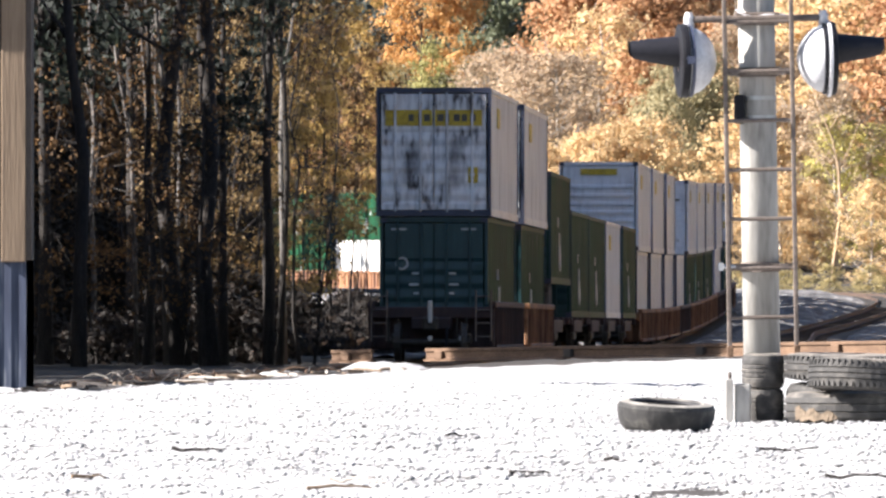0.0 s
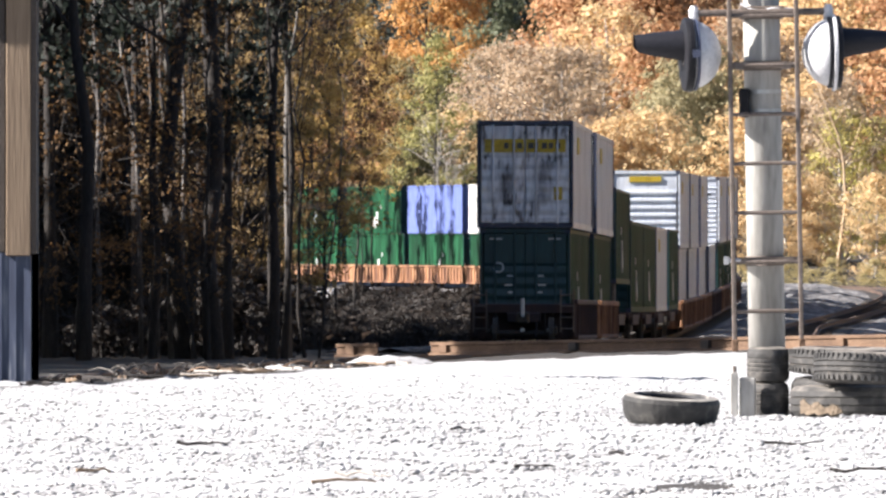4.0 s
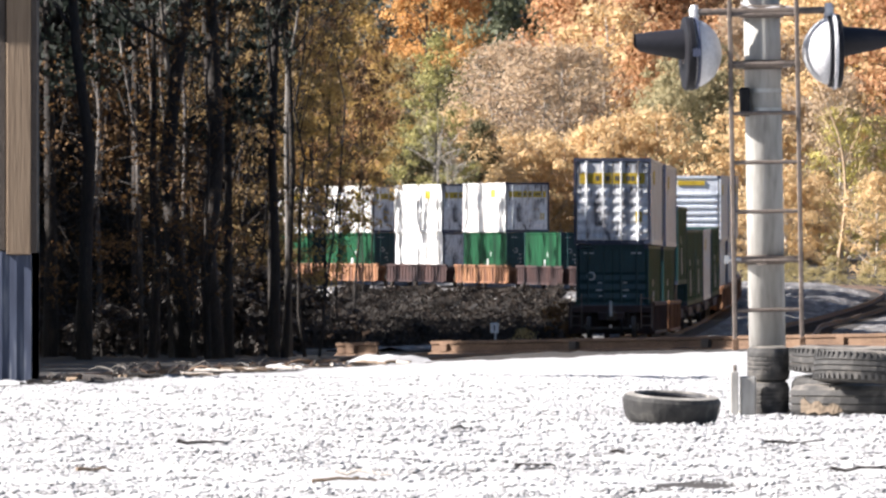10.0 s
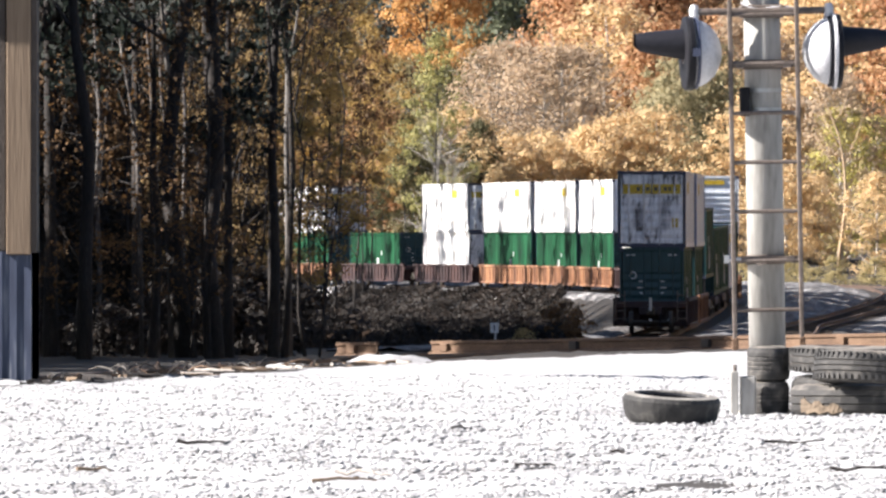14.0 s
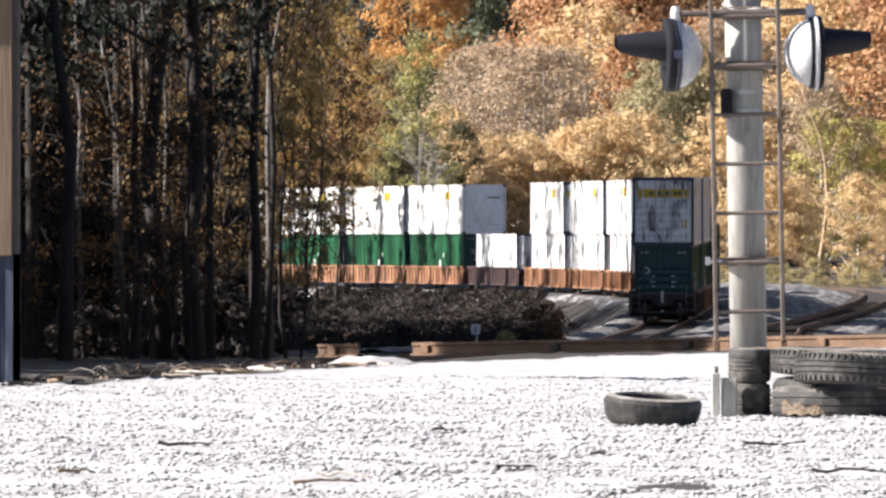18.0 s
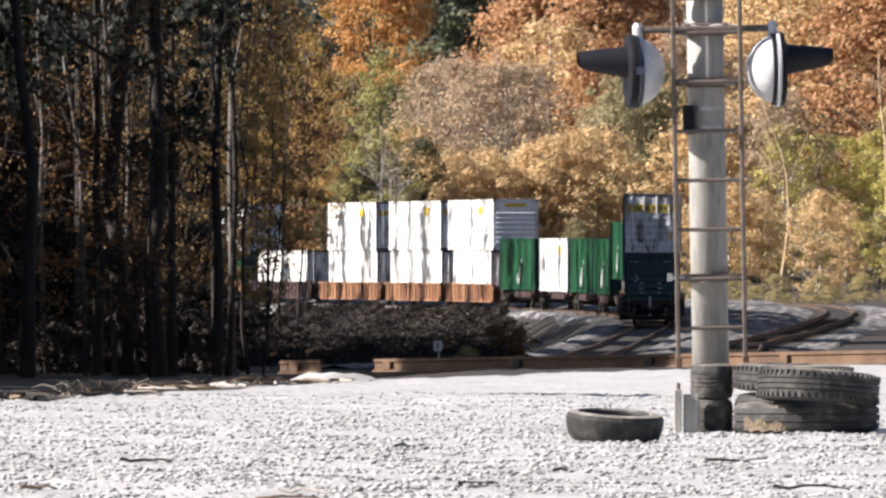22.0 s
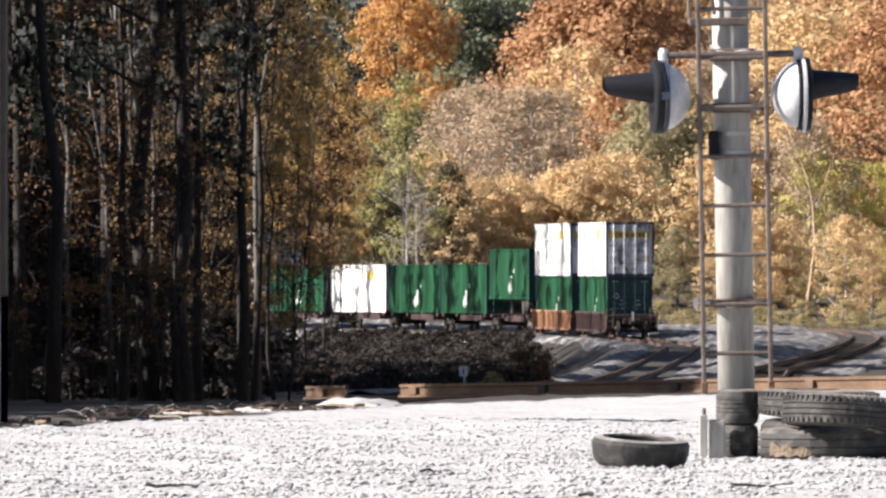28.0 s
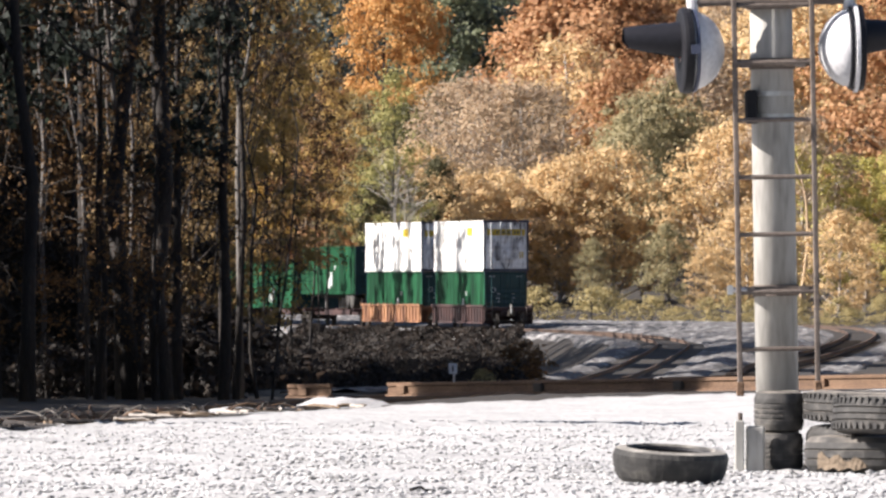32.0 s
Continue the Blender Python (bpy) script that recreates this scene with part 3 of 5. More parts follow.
    if panel:
        for sx in (-1, 1):
            a, b = sorted((sx * (hw + 0.004), sx * (hw - 0.03)))
            part("side_mark", Geo().box(a, b, length * 0.24, length * 0.24 + 1.5, height - 0.85, height - 0.4), M["yellow_panel"], box, "yellow square emblem")
    return box


def truck(parent, y):
    """A two-axle truck centred at y under a car."""
    t = part("truck", Geo().box(-0.9, -0.72, y - 1.15, y + 1.15, 0.38, 0.62, 0.04).box(0.72, 0.9, y - 1.15, y + 1.15, 0.38, 0.62, 0.04).box(-0.9, 0.9, y - 0.22, y + 0.22, 0.4, 0.8, 0.04), M["wheel"], parent)
    for yy in (y - 0.88, y + 0.88):
        part("axle", Geo().tube((-0.75, yy, 0.42), (0.75, yy, 0.42), 0.08), M["wheel"], t)
        for sx in (-1, 1):
            m = Matrix.Translation((sx * 0.755, yy, 0.42)) @ Matrix.Rotation(radians(90 * sx), 4, "Y")
            part("wheel", Geo().lathe([(0.02, 0.07), (0.14, 0.07), (0.16, 0.0), (0.34, 0.0), (0.36, 0.07), (0.42, 0.065), (0.425, -0.04), (0.45, -0.05), (0.45, -0.075), (0.02, -0.06)], 20, m), M["wheel"], t)


def well_car(paint, pitch, well_len, label, last=False):
    """A well car: y from 0 (rear end) to pitch, rail top at z = 0."""
    car = thing("well_car", label, "rail car")
    e = (pitch - well_len) / 2
    for sx in (-1, 1):
        g = Geo()
        a, b = sorted((sx * 1.40, sx * 1.31))
        g.box(a, b, e - 0.4, pitch - e + 0.4, 0.32, 1.22, 0.02)
        a2, b2 = sorted((sx * 1.46, sx * 1.30))
        g.box(a2, b2, e - 0.6, pitch - e + 0.6, 1.20, 1.34, 0.02)
        g.box(a2, b2, e, pitch - e, 0.25, 0.36, 0.02)
        side = part("well_side", g, paint, car)
        k = int(well_len / 0.95)
        for i in range(k + 1):
            y = e + well_len * i / k
            a3, b3 = sorted((sx * 1.398, sx * 1.455))
            part("stiffener", Geo().box(a3, b3, y - 0.05, y + 0.05, 0.36, 1.2), paint, side)
    part("well_floor", Geo().box(-1.3, 1.3, e, pitch - e, 0.26, 0.34), paint, car)
    for y0, y1, s in ((0.3, e, 1), (pitch - e, pitch - 0.3, -1)):
        g = Geo().box(-1.38, 1.38, y0, y1, 0.95, 1.22, 0.03)
        g.box(-0.45, 0.45, y0 - 0.25, y1 + 0.25, 0.7, 0.98, 0.03)
        yb = y1 - 0.12 if s > 0 else y0
        g.box(-1.38, 1.38, yb, yb + 0.12, 0.3, 1.2)
        part("end_platform", g, paint, car)
    truck(car, 0.95 if last else 0.0)
    if last:
        for sx in (-1, 1):
            g = Geo()
            for z in (0.55, 0.85, 1.15, 1.45):
                g.tube((sx * 1.0, 0.12, z), (sx * 1.35, 0.12, z), 0.02, n=6)
            for x in (1.0, 1.35):
                g.tube((sx * x, 0.12, 0.45), (sx * x, 0.12, 1.6), 0.022, n=6)
            part("end_ladder", g, M["ladder"], car)
        part("coupler", Geo().box(-0.12, 0.12, -0.35, 0.35, 0.72, 0.95, 0.04).box(-0.18, 0.18, -0.55, -0.3, 0.68, 1.0, 0.05), M["wheel"], car)
        part("brake_hose", Geo().pipe([(0.35, 0.1, 0.75), (0.36, -0.1, 0.6), (0.34, -0.16, 0.3)], [0.03] * 3, 6), M["black"], car)
        part("end_of_train_marker", Geo().box(-0.05, 0.05, -0.62, -0.5, 0.85, 1.36, 0.02), M["white_mark"], car, "white marker stick on the coupler")
        for x in (-0.86, 0.0, 0.68):
            part("reflector", Geo().box(x - 0.05, x + 0.05, -0.12 if x else -0.6, -0.06 if x else -0.54, 0.46, 0.56, 0.01), M["white_mark"], car)
            if x:
                part("step", Geo().box(x - 0.12, x + 0.12, -0.06, 0.25, 0.42, 0.46).box(x - 0.12, x - 0.09, 0.05, 0.25, 0.42, 0.96).box(x + 0.09, x + 0.12, 0.05, 0.25, 0.42, 0.96), M["wheel"], car)
    return car


def spine_car(paint, pitch, label):
    car = thing("spine_car", label, "rail car")
    part("spine", Geo().box(-0.35, 0.35, 0.2, pitch - 0.2, 0.62, 1.0, 0.03), paint, car)
    for y in (1.2, pitch * 0.36, pitch * 0.64, pitch - 1.2):
        part("cross_arm", Geo().box(-1.3, 1.3, y - 0.25, y + 0.25, 0.82, 1.02, 0.03), paint, car)
    part("side_apron", Geo().box(-1.32, -1.2, 2.0, pitch * 0.55, 0.62, 0.95, 0.02).box(1.2, 1.32, 2.0, pitch * 0.55, 0.62, 0.95, 0.02), paint, car)
    truck(car, 0.0)
    return car


def chassis(length):
    """Road wheels and frame under a box that rides as a trailer."""
    t = thing("trailer_chassis", "black road trailer chassis standing on a spine car", "trailer")
    part("frame", Geo().box(-0.5, -0.38, 0.2, length - 0.2, 0.62, 0.85).box(0.38, 0.5, 0.2, length - 0.2, 0.62, 0.85), M["black"], t)
    for y in (1.6, 2.9):
        for sx in (-1, 1):
            m = Matrix.Translation((sx * 0.95, y, 0.5)) @ Matrix.Rotation(radians(90), 4, "Y")
            w = part("tyre", Geo().lathe([(0.28, -0.25), (0.46, -0.25), (0.5, -0.2), (0.5, 0.2), (0.46, 0.25), (0.28, 0.25)], 18, m), M["rubber"], t)
            part("rim", Geo().lathe([(0.02, -0.2), (0.28, -0.22), (0.28, 0.22), (0.02, 0.2)], 14, m), M["lamp_white"], w)
    for x in (-0.54, 0.54):
        part("landing_leg", Geo().box(x - 0.06, x + 0.06, length - 4.2, length - 4.05, 0.02, 0.8), M["steel"], t)
    return t


# arclength along the main track
SY = np.arange(60, 1320, 1.0)
SX = np.array([main_x(y) for y in SY])
SS = np.concatenate([[0], np.cumsum(np.hypot(np.diff(SX), np.diff(SY)))])
SPEED, START = 13.78, float(np.interp(281.2, SY, SS))


def on_track(s, z=0.0):
    y = float(np.interp(s, SS, SY))
    return Vector((main_x(y), y, rail_top(min(y, 1000)) + z))


def riding(rear, length, z):
    """Rows of poses for a load whose rear end is `rear` metres ahead of the train's end."""
    rows = []
    for k in range(17):
        t = 2.0 * k
        s = START + SPEED * t + rear
        a, b = on_track(s + 0.12 * length, z), on_track(s + 0.88 * length, z)
        d = (b - a).normalized()
        right = d.cross(Vector((0, 0, 1))).normalized()
        m = Matrix((right, d, right.cross(d))).transposed().to_4x4()
        p = a - d * (0.12 * length)
        rows.append((t, Matrix.Translation(p) @ m))
    return rows


TALL, LOW = 2.9, 2.9
LOADS, MOVES = {}, []


def load(kind):
    """One built container of each kind; later ones are copies."""
    if kind not in LOADS:
        white, green = M["white_paint"], M["green_paint"]
        spec = {
            "white_doors": (17.3, 2.59, TALL, white, M["door_white"], "white corrugated container with yellow door panel, stacked on another", False, True),
            "white_ribbed": (17.3, 2.59, TALL, white, M["pale_end"], "white container with horizontally ribbed grey end wall", True, True),
            "white_plain": (17.3, 2.59, TALL, white, M["pale_end"], "white corrugated container with a finely ribbed pale end wall", True, True, True),
            "green_long": (15.9, 2.59, TALL, green, M["shaded_green_paint"], "green corrugated container with white lettering", False, False),
            "green_low": (17.0, 2.44, LOW, green, M["shaded_green_paint"], "green corrugated container in a well car", False, False),
            "white_low": (17.0, 2.44, LOW, white, M["door_white"], "white corrugated container in a well car", False, False),
            "white_single": (16.0, 2.59, TALL, white, M["door_white"], "white corrugated container with yellow door panel on a spine car", False, True),
            "white_short": (14.63, 2.59, TALL, white, M["door_white"], "white corrugated container with yellow door panel, shorter than its car", False, True),
            "green_short": (14.63, 2.44, LOW, green, M["shaded_green_paint"], "green corrugated container shorter than its well car", False, False),
            "white_low_short": (14.63, 2.44, LOW, white, M["door_white"], "white corrugated container shorter than its well car", False, False),
            "blue_long": (17.0, 2.59, TALL, M["blue_paint"], M["blue_paint"], "blue corrugated container stacked on a green one", False, False),
        }[kind]
        LOADS[kind] = [container("shipping_container", *spec), spec[0]]
        return LOADS[kind]
    ob, length = LOADS[kind]
    return [copy_thing(ob, Matrix()), length]


CARS = {}


def car_for(kind, paint, pitch, last=False):
    k = (kind, paint, last)
    if k not in CARS:
        if kind == "well":
            CARS[k] = well_car(M[paint], pitch, 17.2, "rust-coloured well car carrying containers", last)
        else:
            CARS[k] = spine_car(M[paint], pitch, "low spine car carrying a single box")
        return CARS[k]
    return copy_thing(CARS[k], Matrix())


# from the last car forward: car, paint, lower load, upper load
CONSIST = [
    # the last car is orange; its maroon stands in for shade
    ("well", "car_shade_maroon", "green_low", "white_doors"), ("well", "car_orange", "green_low", "white_doors"),
    ("trailer", "car_shade_maroon", "green_long", None), ("spine", "car_shade_maroon", "green_long", None), ("spine", "car_shade_maroon", "green_long", None),
    ("spine", "car_shade_maroon", "white_single", None), ("spine", "car_shade_maroon", "green_long", None),
    ("well", "car_orange", "white_low", "white_ribbed"), ("well", "car_orange", "white_low", "white_doors"), ("well", "car_orange", "white_low", "white_doors"),
    ("well", "car_shade_maroon", "white_low", None),
    ("well", "car_orange", "green_low", "white_plain"), ("well", "car_orange", "green_low", "white_doors"), ("well", "car_orange", "green_low", "white_doors"),
    ("well", "car_shade_maroon", "white_low", "white_doors"), ("well", "car_shade_maroon", "green_low", None),
    ("well", "car_orange", "green_low", "white_doors"), ("well", "car_shade_maroon", "white_low", "white_doors"),
    ("well", "car_orange", "green_low", "white_doors"), ("well", "car_orange", "green_low", "white_doors"), ("well", "car_orange", "green_low", "white_doors"),
    ("well", "car_orange", "green_low", "blue_long"), ("well", "car_orange", "green_low", "green_long"), ("well", "car_orange", "green_low", "green_long"),
    ("well", "car_orange", "green_low", "green_long"), ("well", "car_orange", "white_low", "green_long"), ("well", "car_orange", "green_low", "green_long"),
    ("well", "car_orange", "green_low", "white_doors"), ("well", "car_orange", "green_low", "white_doors"),
]
CAR_LENGTH = {"well": 18.8, "spine": 16.6, "trailer": 16.6}
# spacing from each car to the next one ahead
PITCHES = [21.3, 21.0, 17.5, 16.1, 16.3, 17.5, 18.9, 20.1, 19.2, 20.4, 21.0, 19.2, 18.4, 19.4, 21.6, 21.2, 20.8, 21.4, 19.7, 18.2, 19.2, 19.0, 17.6, 18.6, 19.4, 19.7, 20.0, 20.0, 20.0]


SHORT = {"white_doors": "white_short", "green_low": "green_short", "white_low": "white_low_short"}


def make_train():
    s = -2.2
    for i, (kind, paint, low, up) in enumerate(CONSIST):
        pitch = PITCHES[i]
        span = CAR_LENGTH[kind]
        car = car_for("well" if kind == "well" else "spine", paint, span, i == 0)
        tagged(car, group="cars of the train")
        mid = s + 10.0 if i == 0 else s + pitch / 2
        MOVES.append((car, riding(mid - span / 2, span, 0.0)))
        z = 0.35 if kind == "well" else 1.03
        if kind == "trailer":
            ch = chassis(16.0)
            MOVES.append((ch, riding(mid - 8.0, 16.15, 1.03)))
            z = 1.03 + 0.86
        if kind == "well" and pitch > 19.6 and 1 < i < 22:
            low, up = SHORT.get(low, low), SHORT.get(up, up)
        ob, length = load(low)
        tagged(ob, group="containers on the train")
        rear = mid - length / 2 if i else -0.2
        MOVES.append((ob, riding(rear, length, z)))
        if up:
            ob2, length2 = load(up)
            tagged(ob2, group="containers on the train")
            MOVES.append((ob2, riding(mid - length2 / 2 if i else -0.275, length2, z + LOW + 0.02)))
        s += pitch


make_train()


# ---- crossing mast with flashers and ladder ----
def make_mast():
    at = pose(2.021, 77.2, 0, 0, -0.95, 0)
    mast = thing("signal_mast", "grey round metal crossing mast with ladder, standing among old tyres", "mast", at)
    part("pole", Geo().lathe([(0.114, 0.0), (0.114, 2.0), (0.112, 4.6)], 28), M["mast"], mast, smooth=True)
    part("base_flange", Geo().lathe([(0.2, 0.0), (0.2, 0.03), (0.13, 0.035), (0.13, 0.12)], 24), M["mast"], mast)
    # ladder before the pole
    lx0, lx1, ly = -0.205, 0.209, -0.27
    for x in (lx0, lx1):
        r = part("ladder_rail", Geo().box(x - 0.014, x + 0.014, ly - 0.022, ly + 0.022, 0.44, 4.6, 0.005), M["ladder"], mast)
        part("rail_foot", Geo().box(x - 0.02, x + 0.02, ly - 0.028, ly + 0.028, 0.40, 0.475, 0.006), M["rail"], r, "rust-orange foot")
    for i in range(13):
        z = 0.648 + 0.3047 * i
        part("rung", Geo().tube((lx0, ly, z), (lx1, ly, z), 0.0125, n=8), M["ladder"], mast)
    for z in (0.96, 2.17, 2.95, 3.95):
        b = Geo().lathe([(0.124, z - 0.03), (0.124, z + 0.03), (0.112, z + 0.03), (0.112, z - 0.03)], 24, closed=True)
        for sx in (-1, 1):
            b.box(min(sx * 0.12, sx * 0.17), max(sx * 0.12, sx * 0.17), ly - 0.01, 0.0, z - 0.02, z + 0.02)
        b.box(-0.2, 0.2, ly + 0.02, ly + 0.035, z - 0.022, z + 0.022)
        part("ladder_bracket", b, M["ladder"], mast)
    part("bracket_bolt", Geo().tube((-0.26, ly, 0.965), (-0.16, ly, 0.965), 0.014, n=8).box(-0.265, -0.235, ly - 0.02, ly + 0.02, 0.94, 0.99), M["steel"], mast)
    # terminal box and dark wrap below the lamps
    part("junction_box", Geo().box(-0.15, -0.085, -0.17, -0.05, 1.85, 2.03, 0.01), M["black"], mast)
    for z in (1.89, 2.01):
        part("strap", Geo().lathe([(0.117, z - 0.012), (0.117, z + 0.012), (0.111, z + 0.012), (0.111, z - 0.012)], 24, closed=True), M["steel"], mast)
    # cross arm and two lamps back to back
    part("lamp_arm", Geo().tube((-0.43, -0.16, 2.50), (0.42, -0.16, 2.50), 0.022, n=10).box(-0.14, 0.14, -0.16, 0.02, 2.46, 2.54, 0.01), M["ladder"], mast)
    part("wire", Geo().pipe([(-0.13, -0.14, 2.56), (-0.1, -0.15, 2.53), (-0.06, -0.16, 2.515), (0.0, -0.165, 2.51), (0.06, -0.16, 2.52), (0.12, -0.15, 2.525), (0.2, -0.12, 2.515), (0.3, -0.1, 2.5)], [0.009] * 8, 6), M["lamp_white"], mast, "pale cable")

    def lamp(x, s, turn, dark):
        m = Matrix.Translation((x, -0.16, 2.245)) @ Matrix.Rotation(radians(turn), 4, "Z") @ Matrix.Rotation(radians(90 * s), 4, "Y")
        disc = Geo().lathe([(0.03, 0.025), (0.20, 0.025), (0.226, 0.018), (0.23, 0.0), (0.23, -0.03), (0.21, -0.032), (0.03, -0.03)], 36, m)
        lamp_ob = part("flasher", disc, M["black"], mast, "round flasher with black backplate, hood and pale housing", smooth=False)
        prof = [(0.208, -0.028), (0.208, -0.06), (0.203, -0.085), (0.19, -0.112), (0.168, -0.142), (0.138, -0.17), (0.102, -0.192), (0.062, -0.208), (0.025, -0.216), (0.003, -0.218)]
        part("housing", Geo().lathe(prof, 40, m), M["lamp_white"], lamp_ob, "silver-white domed housing", smooth=True)
        part("housing_rim", Geo().lathe([(0.206, -0.04), (0.222, -0.044), (0.222, -0.06), (0.206, -0.064)], 32, m, closed=True), M["frame_dark"] if dark else M["black"], lamp_ob)
        if not dark:
            part("outer_ring", Geo().lathe([(0.226, -0.012), (0.238, -0.014), (0.238, -0.032), (0.226, -0.034)], 36, m, closed=True), M["lamp_white"], lamp_ob, "white outer ring")
        # hood: upper part of a tapering tube
        rings = []
        for k, (zz, r, dip) in enumerate(((0.0, 0.106, 0.155), (0.12, 0.09, 0.147), (0.22, 0.077, 0.138), (0.325, 0.058, 0.126))):
            ring = []
            for q in range(25):
                a = radians(-150 + 300 * q / 24)
                ring.append(m @ Vector((-s * (r * math.cos(a) + dip - r), r * math.sin(a), zz * (1.0 if abs(a) < 1.7 else 1.0 - 0.08 * smooth((abs(a) - 1.7) / 0.9)))))
            rings.append(ring)
        g = Geo()
        n = 25
        g.add([p for r in rings for p in r], [(j * n + i, j * n + i + 1, (j + 1) * n + i + 1, (j + 1) * n + i) for j in range(3) for i in range(24)])
        part("hood", g, M["visor"], lamp_ob, smooth=True)
        part("lens", Geo().lathe([(0.005, 0.03), (0.08, 0.024), (0.1, 0.006), (0.1, 0.0)], 24, m), M["lens"], lamp_ob, "dark red glass lens", smooth=True)
        part("hanger", Geo().lathe([(0.02, 0.0), (0.03, 0.01), (0.032, 0.11), (0.02, 0.14)], 14, Matrix.Translation((x - s * 0.05, -0.16, 2.405))), M["lamp_white"], lamp_ob)
        if dark:
            part("latch", Geo().box(x - s * 0.06 - 0.025, x - s * 0.06 + 0.025, -0.415, -0.38, 2.22, 2.27), M["frame_dark"], lamp_ob)

    lamp(-0.472, -1, 7, True)
    lamp(0.46, 1, 4, False)
    # upper, second lamp bracket, seen at the top
    part("upper_bracket", Geo().box(-0.26, 0.11, -0.16, -0.1, 2.68, 2.73, 0.008).tube((-0.255, -0.13, 2.7), (-0.255, -0.13, 3.12), 0.012, n=6).tube((-0.26, -0.13, 3.1), (-0.1, -0.13, 3.1), 0.02, n=8), M["ladder"], mast)
    part("upper_hanger", Geo().lathe([(0.02, 0.0), (0.03, 0.01), (0.03, 0.13), (0.018, 0.15)], 12, Matrix.Translation((-0.29, -0.13, 3.08))), M["lamp_white"], mast)
    part("brace", Geo().tube((-0.15, -0.2, 3.08), (-0.1, -0.14, 2.75), 0.012, n=6), M["ladder"], mast)


M["lens"] = material("dark_red_glass", [(0.035, 0.004, 0.004), (0.05, 0.006, 0.005)], 3, 0.12)
make_mast()


# ---- old tyres ----
def make_tyre(x, y, z, radius, width, label, tilt=(0, 0, 0), hole=0.58, lugs=False, grooves=3, taper=0.0, mat="rubber"):
    ob = thing("tyre", label, "tyre", pose(x, y, z, *tilt), group="old tyres on the gravel")
    h, r = width / 2, radius
    prof = [(r * hole, -h * 0.86), (r * 0.74, -h), (r * 0.92, -h * 0.9), (r * 0.985, -h * 0.62)]
    tread = []
    for k in range(grooves):
        a = -0.5 + 1.0 * (k + 0.5) / grooves
        tread += [(r * (0.992 + 0.008 * math.cos(2 * a)), h * (a - 0.05)), (r * 0.968, h * (a - 0.035)), (r * 0.968, h * (a + 0.035)), (r * (0.992 + 0.008 * math.cos(2 * a)), h * (a + 0.05))]
    if not grooves:
        tread = [(r, -h * 0.3), (r * 1.005, 0.0), (r, h * 0.3)]
    prof += tread + [(r * 0.985, h * 0.62), (r * 0.92, h * 0.9), (r * 0.74, h), (r * hole, h * 0.86), (r * (hole + 0.04), h * 0.7), (r * 0.9, h * 0.5), (r * 0.9, -h * 0.5), (r * (hole + 0.04), -h * 0.7)]
    prof = [(q * (1 - taper * (0.5 - 0.5 * w / h)), w) for q, w in prof]
    part("casing", Geo().lathe(prof, 48, closed=True), M[mat], ob)
    bead = [(q * (1 - taper * (0.5 - 0.5 * w / h)), w) for q, w in ((r * (hole - 0.012), h * 0.60), (r * (hole - 0.03), h * 0.72), (r * (hole - 0.012), h * 0.87), (r * (hole + 0.045), h * 0.89), (r * (hole + 0.05), h * 0.6))]
    part("bead", Geo().lathe(bead, 40, closed=True), M["black"], ob, "dark inner bead")
    n = 56
    if not lugs:
        return ob
    lug = Geo()
    for k in range(n):
        a = 2 * math.pi * k / n
        for s in (-1, 1):
            q = a + (0.07 if s > 0 else 0)
            k0 = len(lug.v)
            lug.box(r * 0.955, r * 1.006, -0.014 * r * 2, 0.014 * r * 2, min(s * h * 0.5, s * h * 0.82), max(s * h * 0.5, s * h * 0.82))
            lug.moved(Matrix.Rotation(q, 4, "Z"), k0)
    tagged(part("tread", lug, M["rubber"], ob), kind="stuff")
    return ob


lone = make_tyre(1.285, 70.0, 0.085, 0.288, 0.17, "worn car tyre lying flat, half full of gravel", (5, 3, 0), 0.70, grooves=0, taper=0.12, mat="shaded_rubber")
part("gravel_fill", Geo().lathe([(0.005, 0.03), (0.12, 0.028), (0.2, 0.02), (0.22, -0.02)], 24), M["lot"], lone, "pale gravel inside the tyre")
make_tyre(2.017, 76.85, 0.105, 0.126, 0.205, "small wide tyre lying at the foot of the mast", (0, 0, 20), 0.45, grooves=4)
make_tyre(2.012, 76.85, 0.318, 0.134, 0.215, "small wide tyre stacked on another at the foot of the mast", (1, -1, 50), 0.45, grooves=4)
big_tyre = make_tyre(2.565, 75.95, 0.098, 0.45, 0.195, "large dusty tyre lying flat with mud on its side", (0, 0, 10), grooves=2)
mud = Geo()
rag = [(radians(202 + 4 * k), 0.02 + 0.01 * math.sin(2.1 * k), 0.10 - 0.004 * k + 0.018 * math.sin(1.7 * k)) for k in range(11)]
mud.loft([[(q * math.cos(a), q * math.sin(a), z) for q, z in ((0.445, lo), (0.4555, lo), (0.4565, (lo + hi) / 2), (0.4545, hi), (0.445, hi))] for a, lo, hi in rag])
tagged(part("mud_patch", mud.moved(Matrix.Translation((0, 0, -0.098))), M["mud"], big_tyre), "dried tan mud")
make_tyre(2.63, 75.7, 0.285, 0.375, 0.20, "treaded tyre lying tilted on another tyre", (-3, 3.5, 0), lugs=True, grooves=3)
make_tyre(2.51, 76.75, 0.34, 0.375, 0.17, "old tyre at the back of the pile", (1, 1, 0), lugs=True, grooves=2)
make_tyre(2.55, 76.8, 0.125, 0.40, 0.25, "old tyre underneath at the back of the pile", (0, 0, 0), grooves=2)

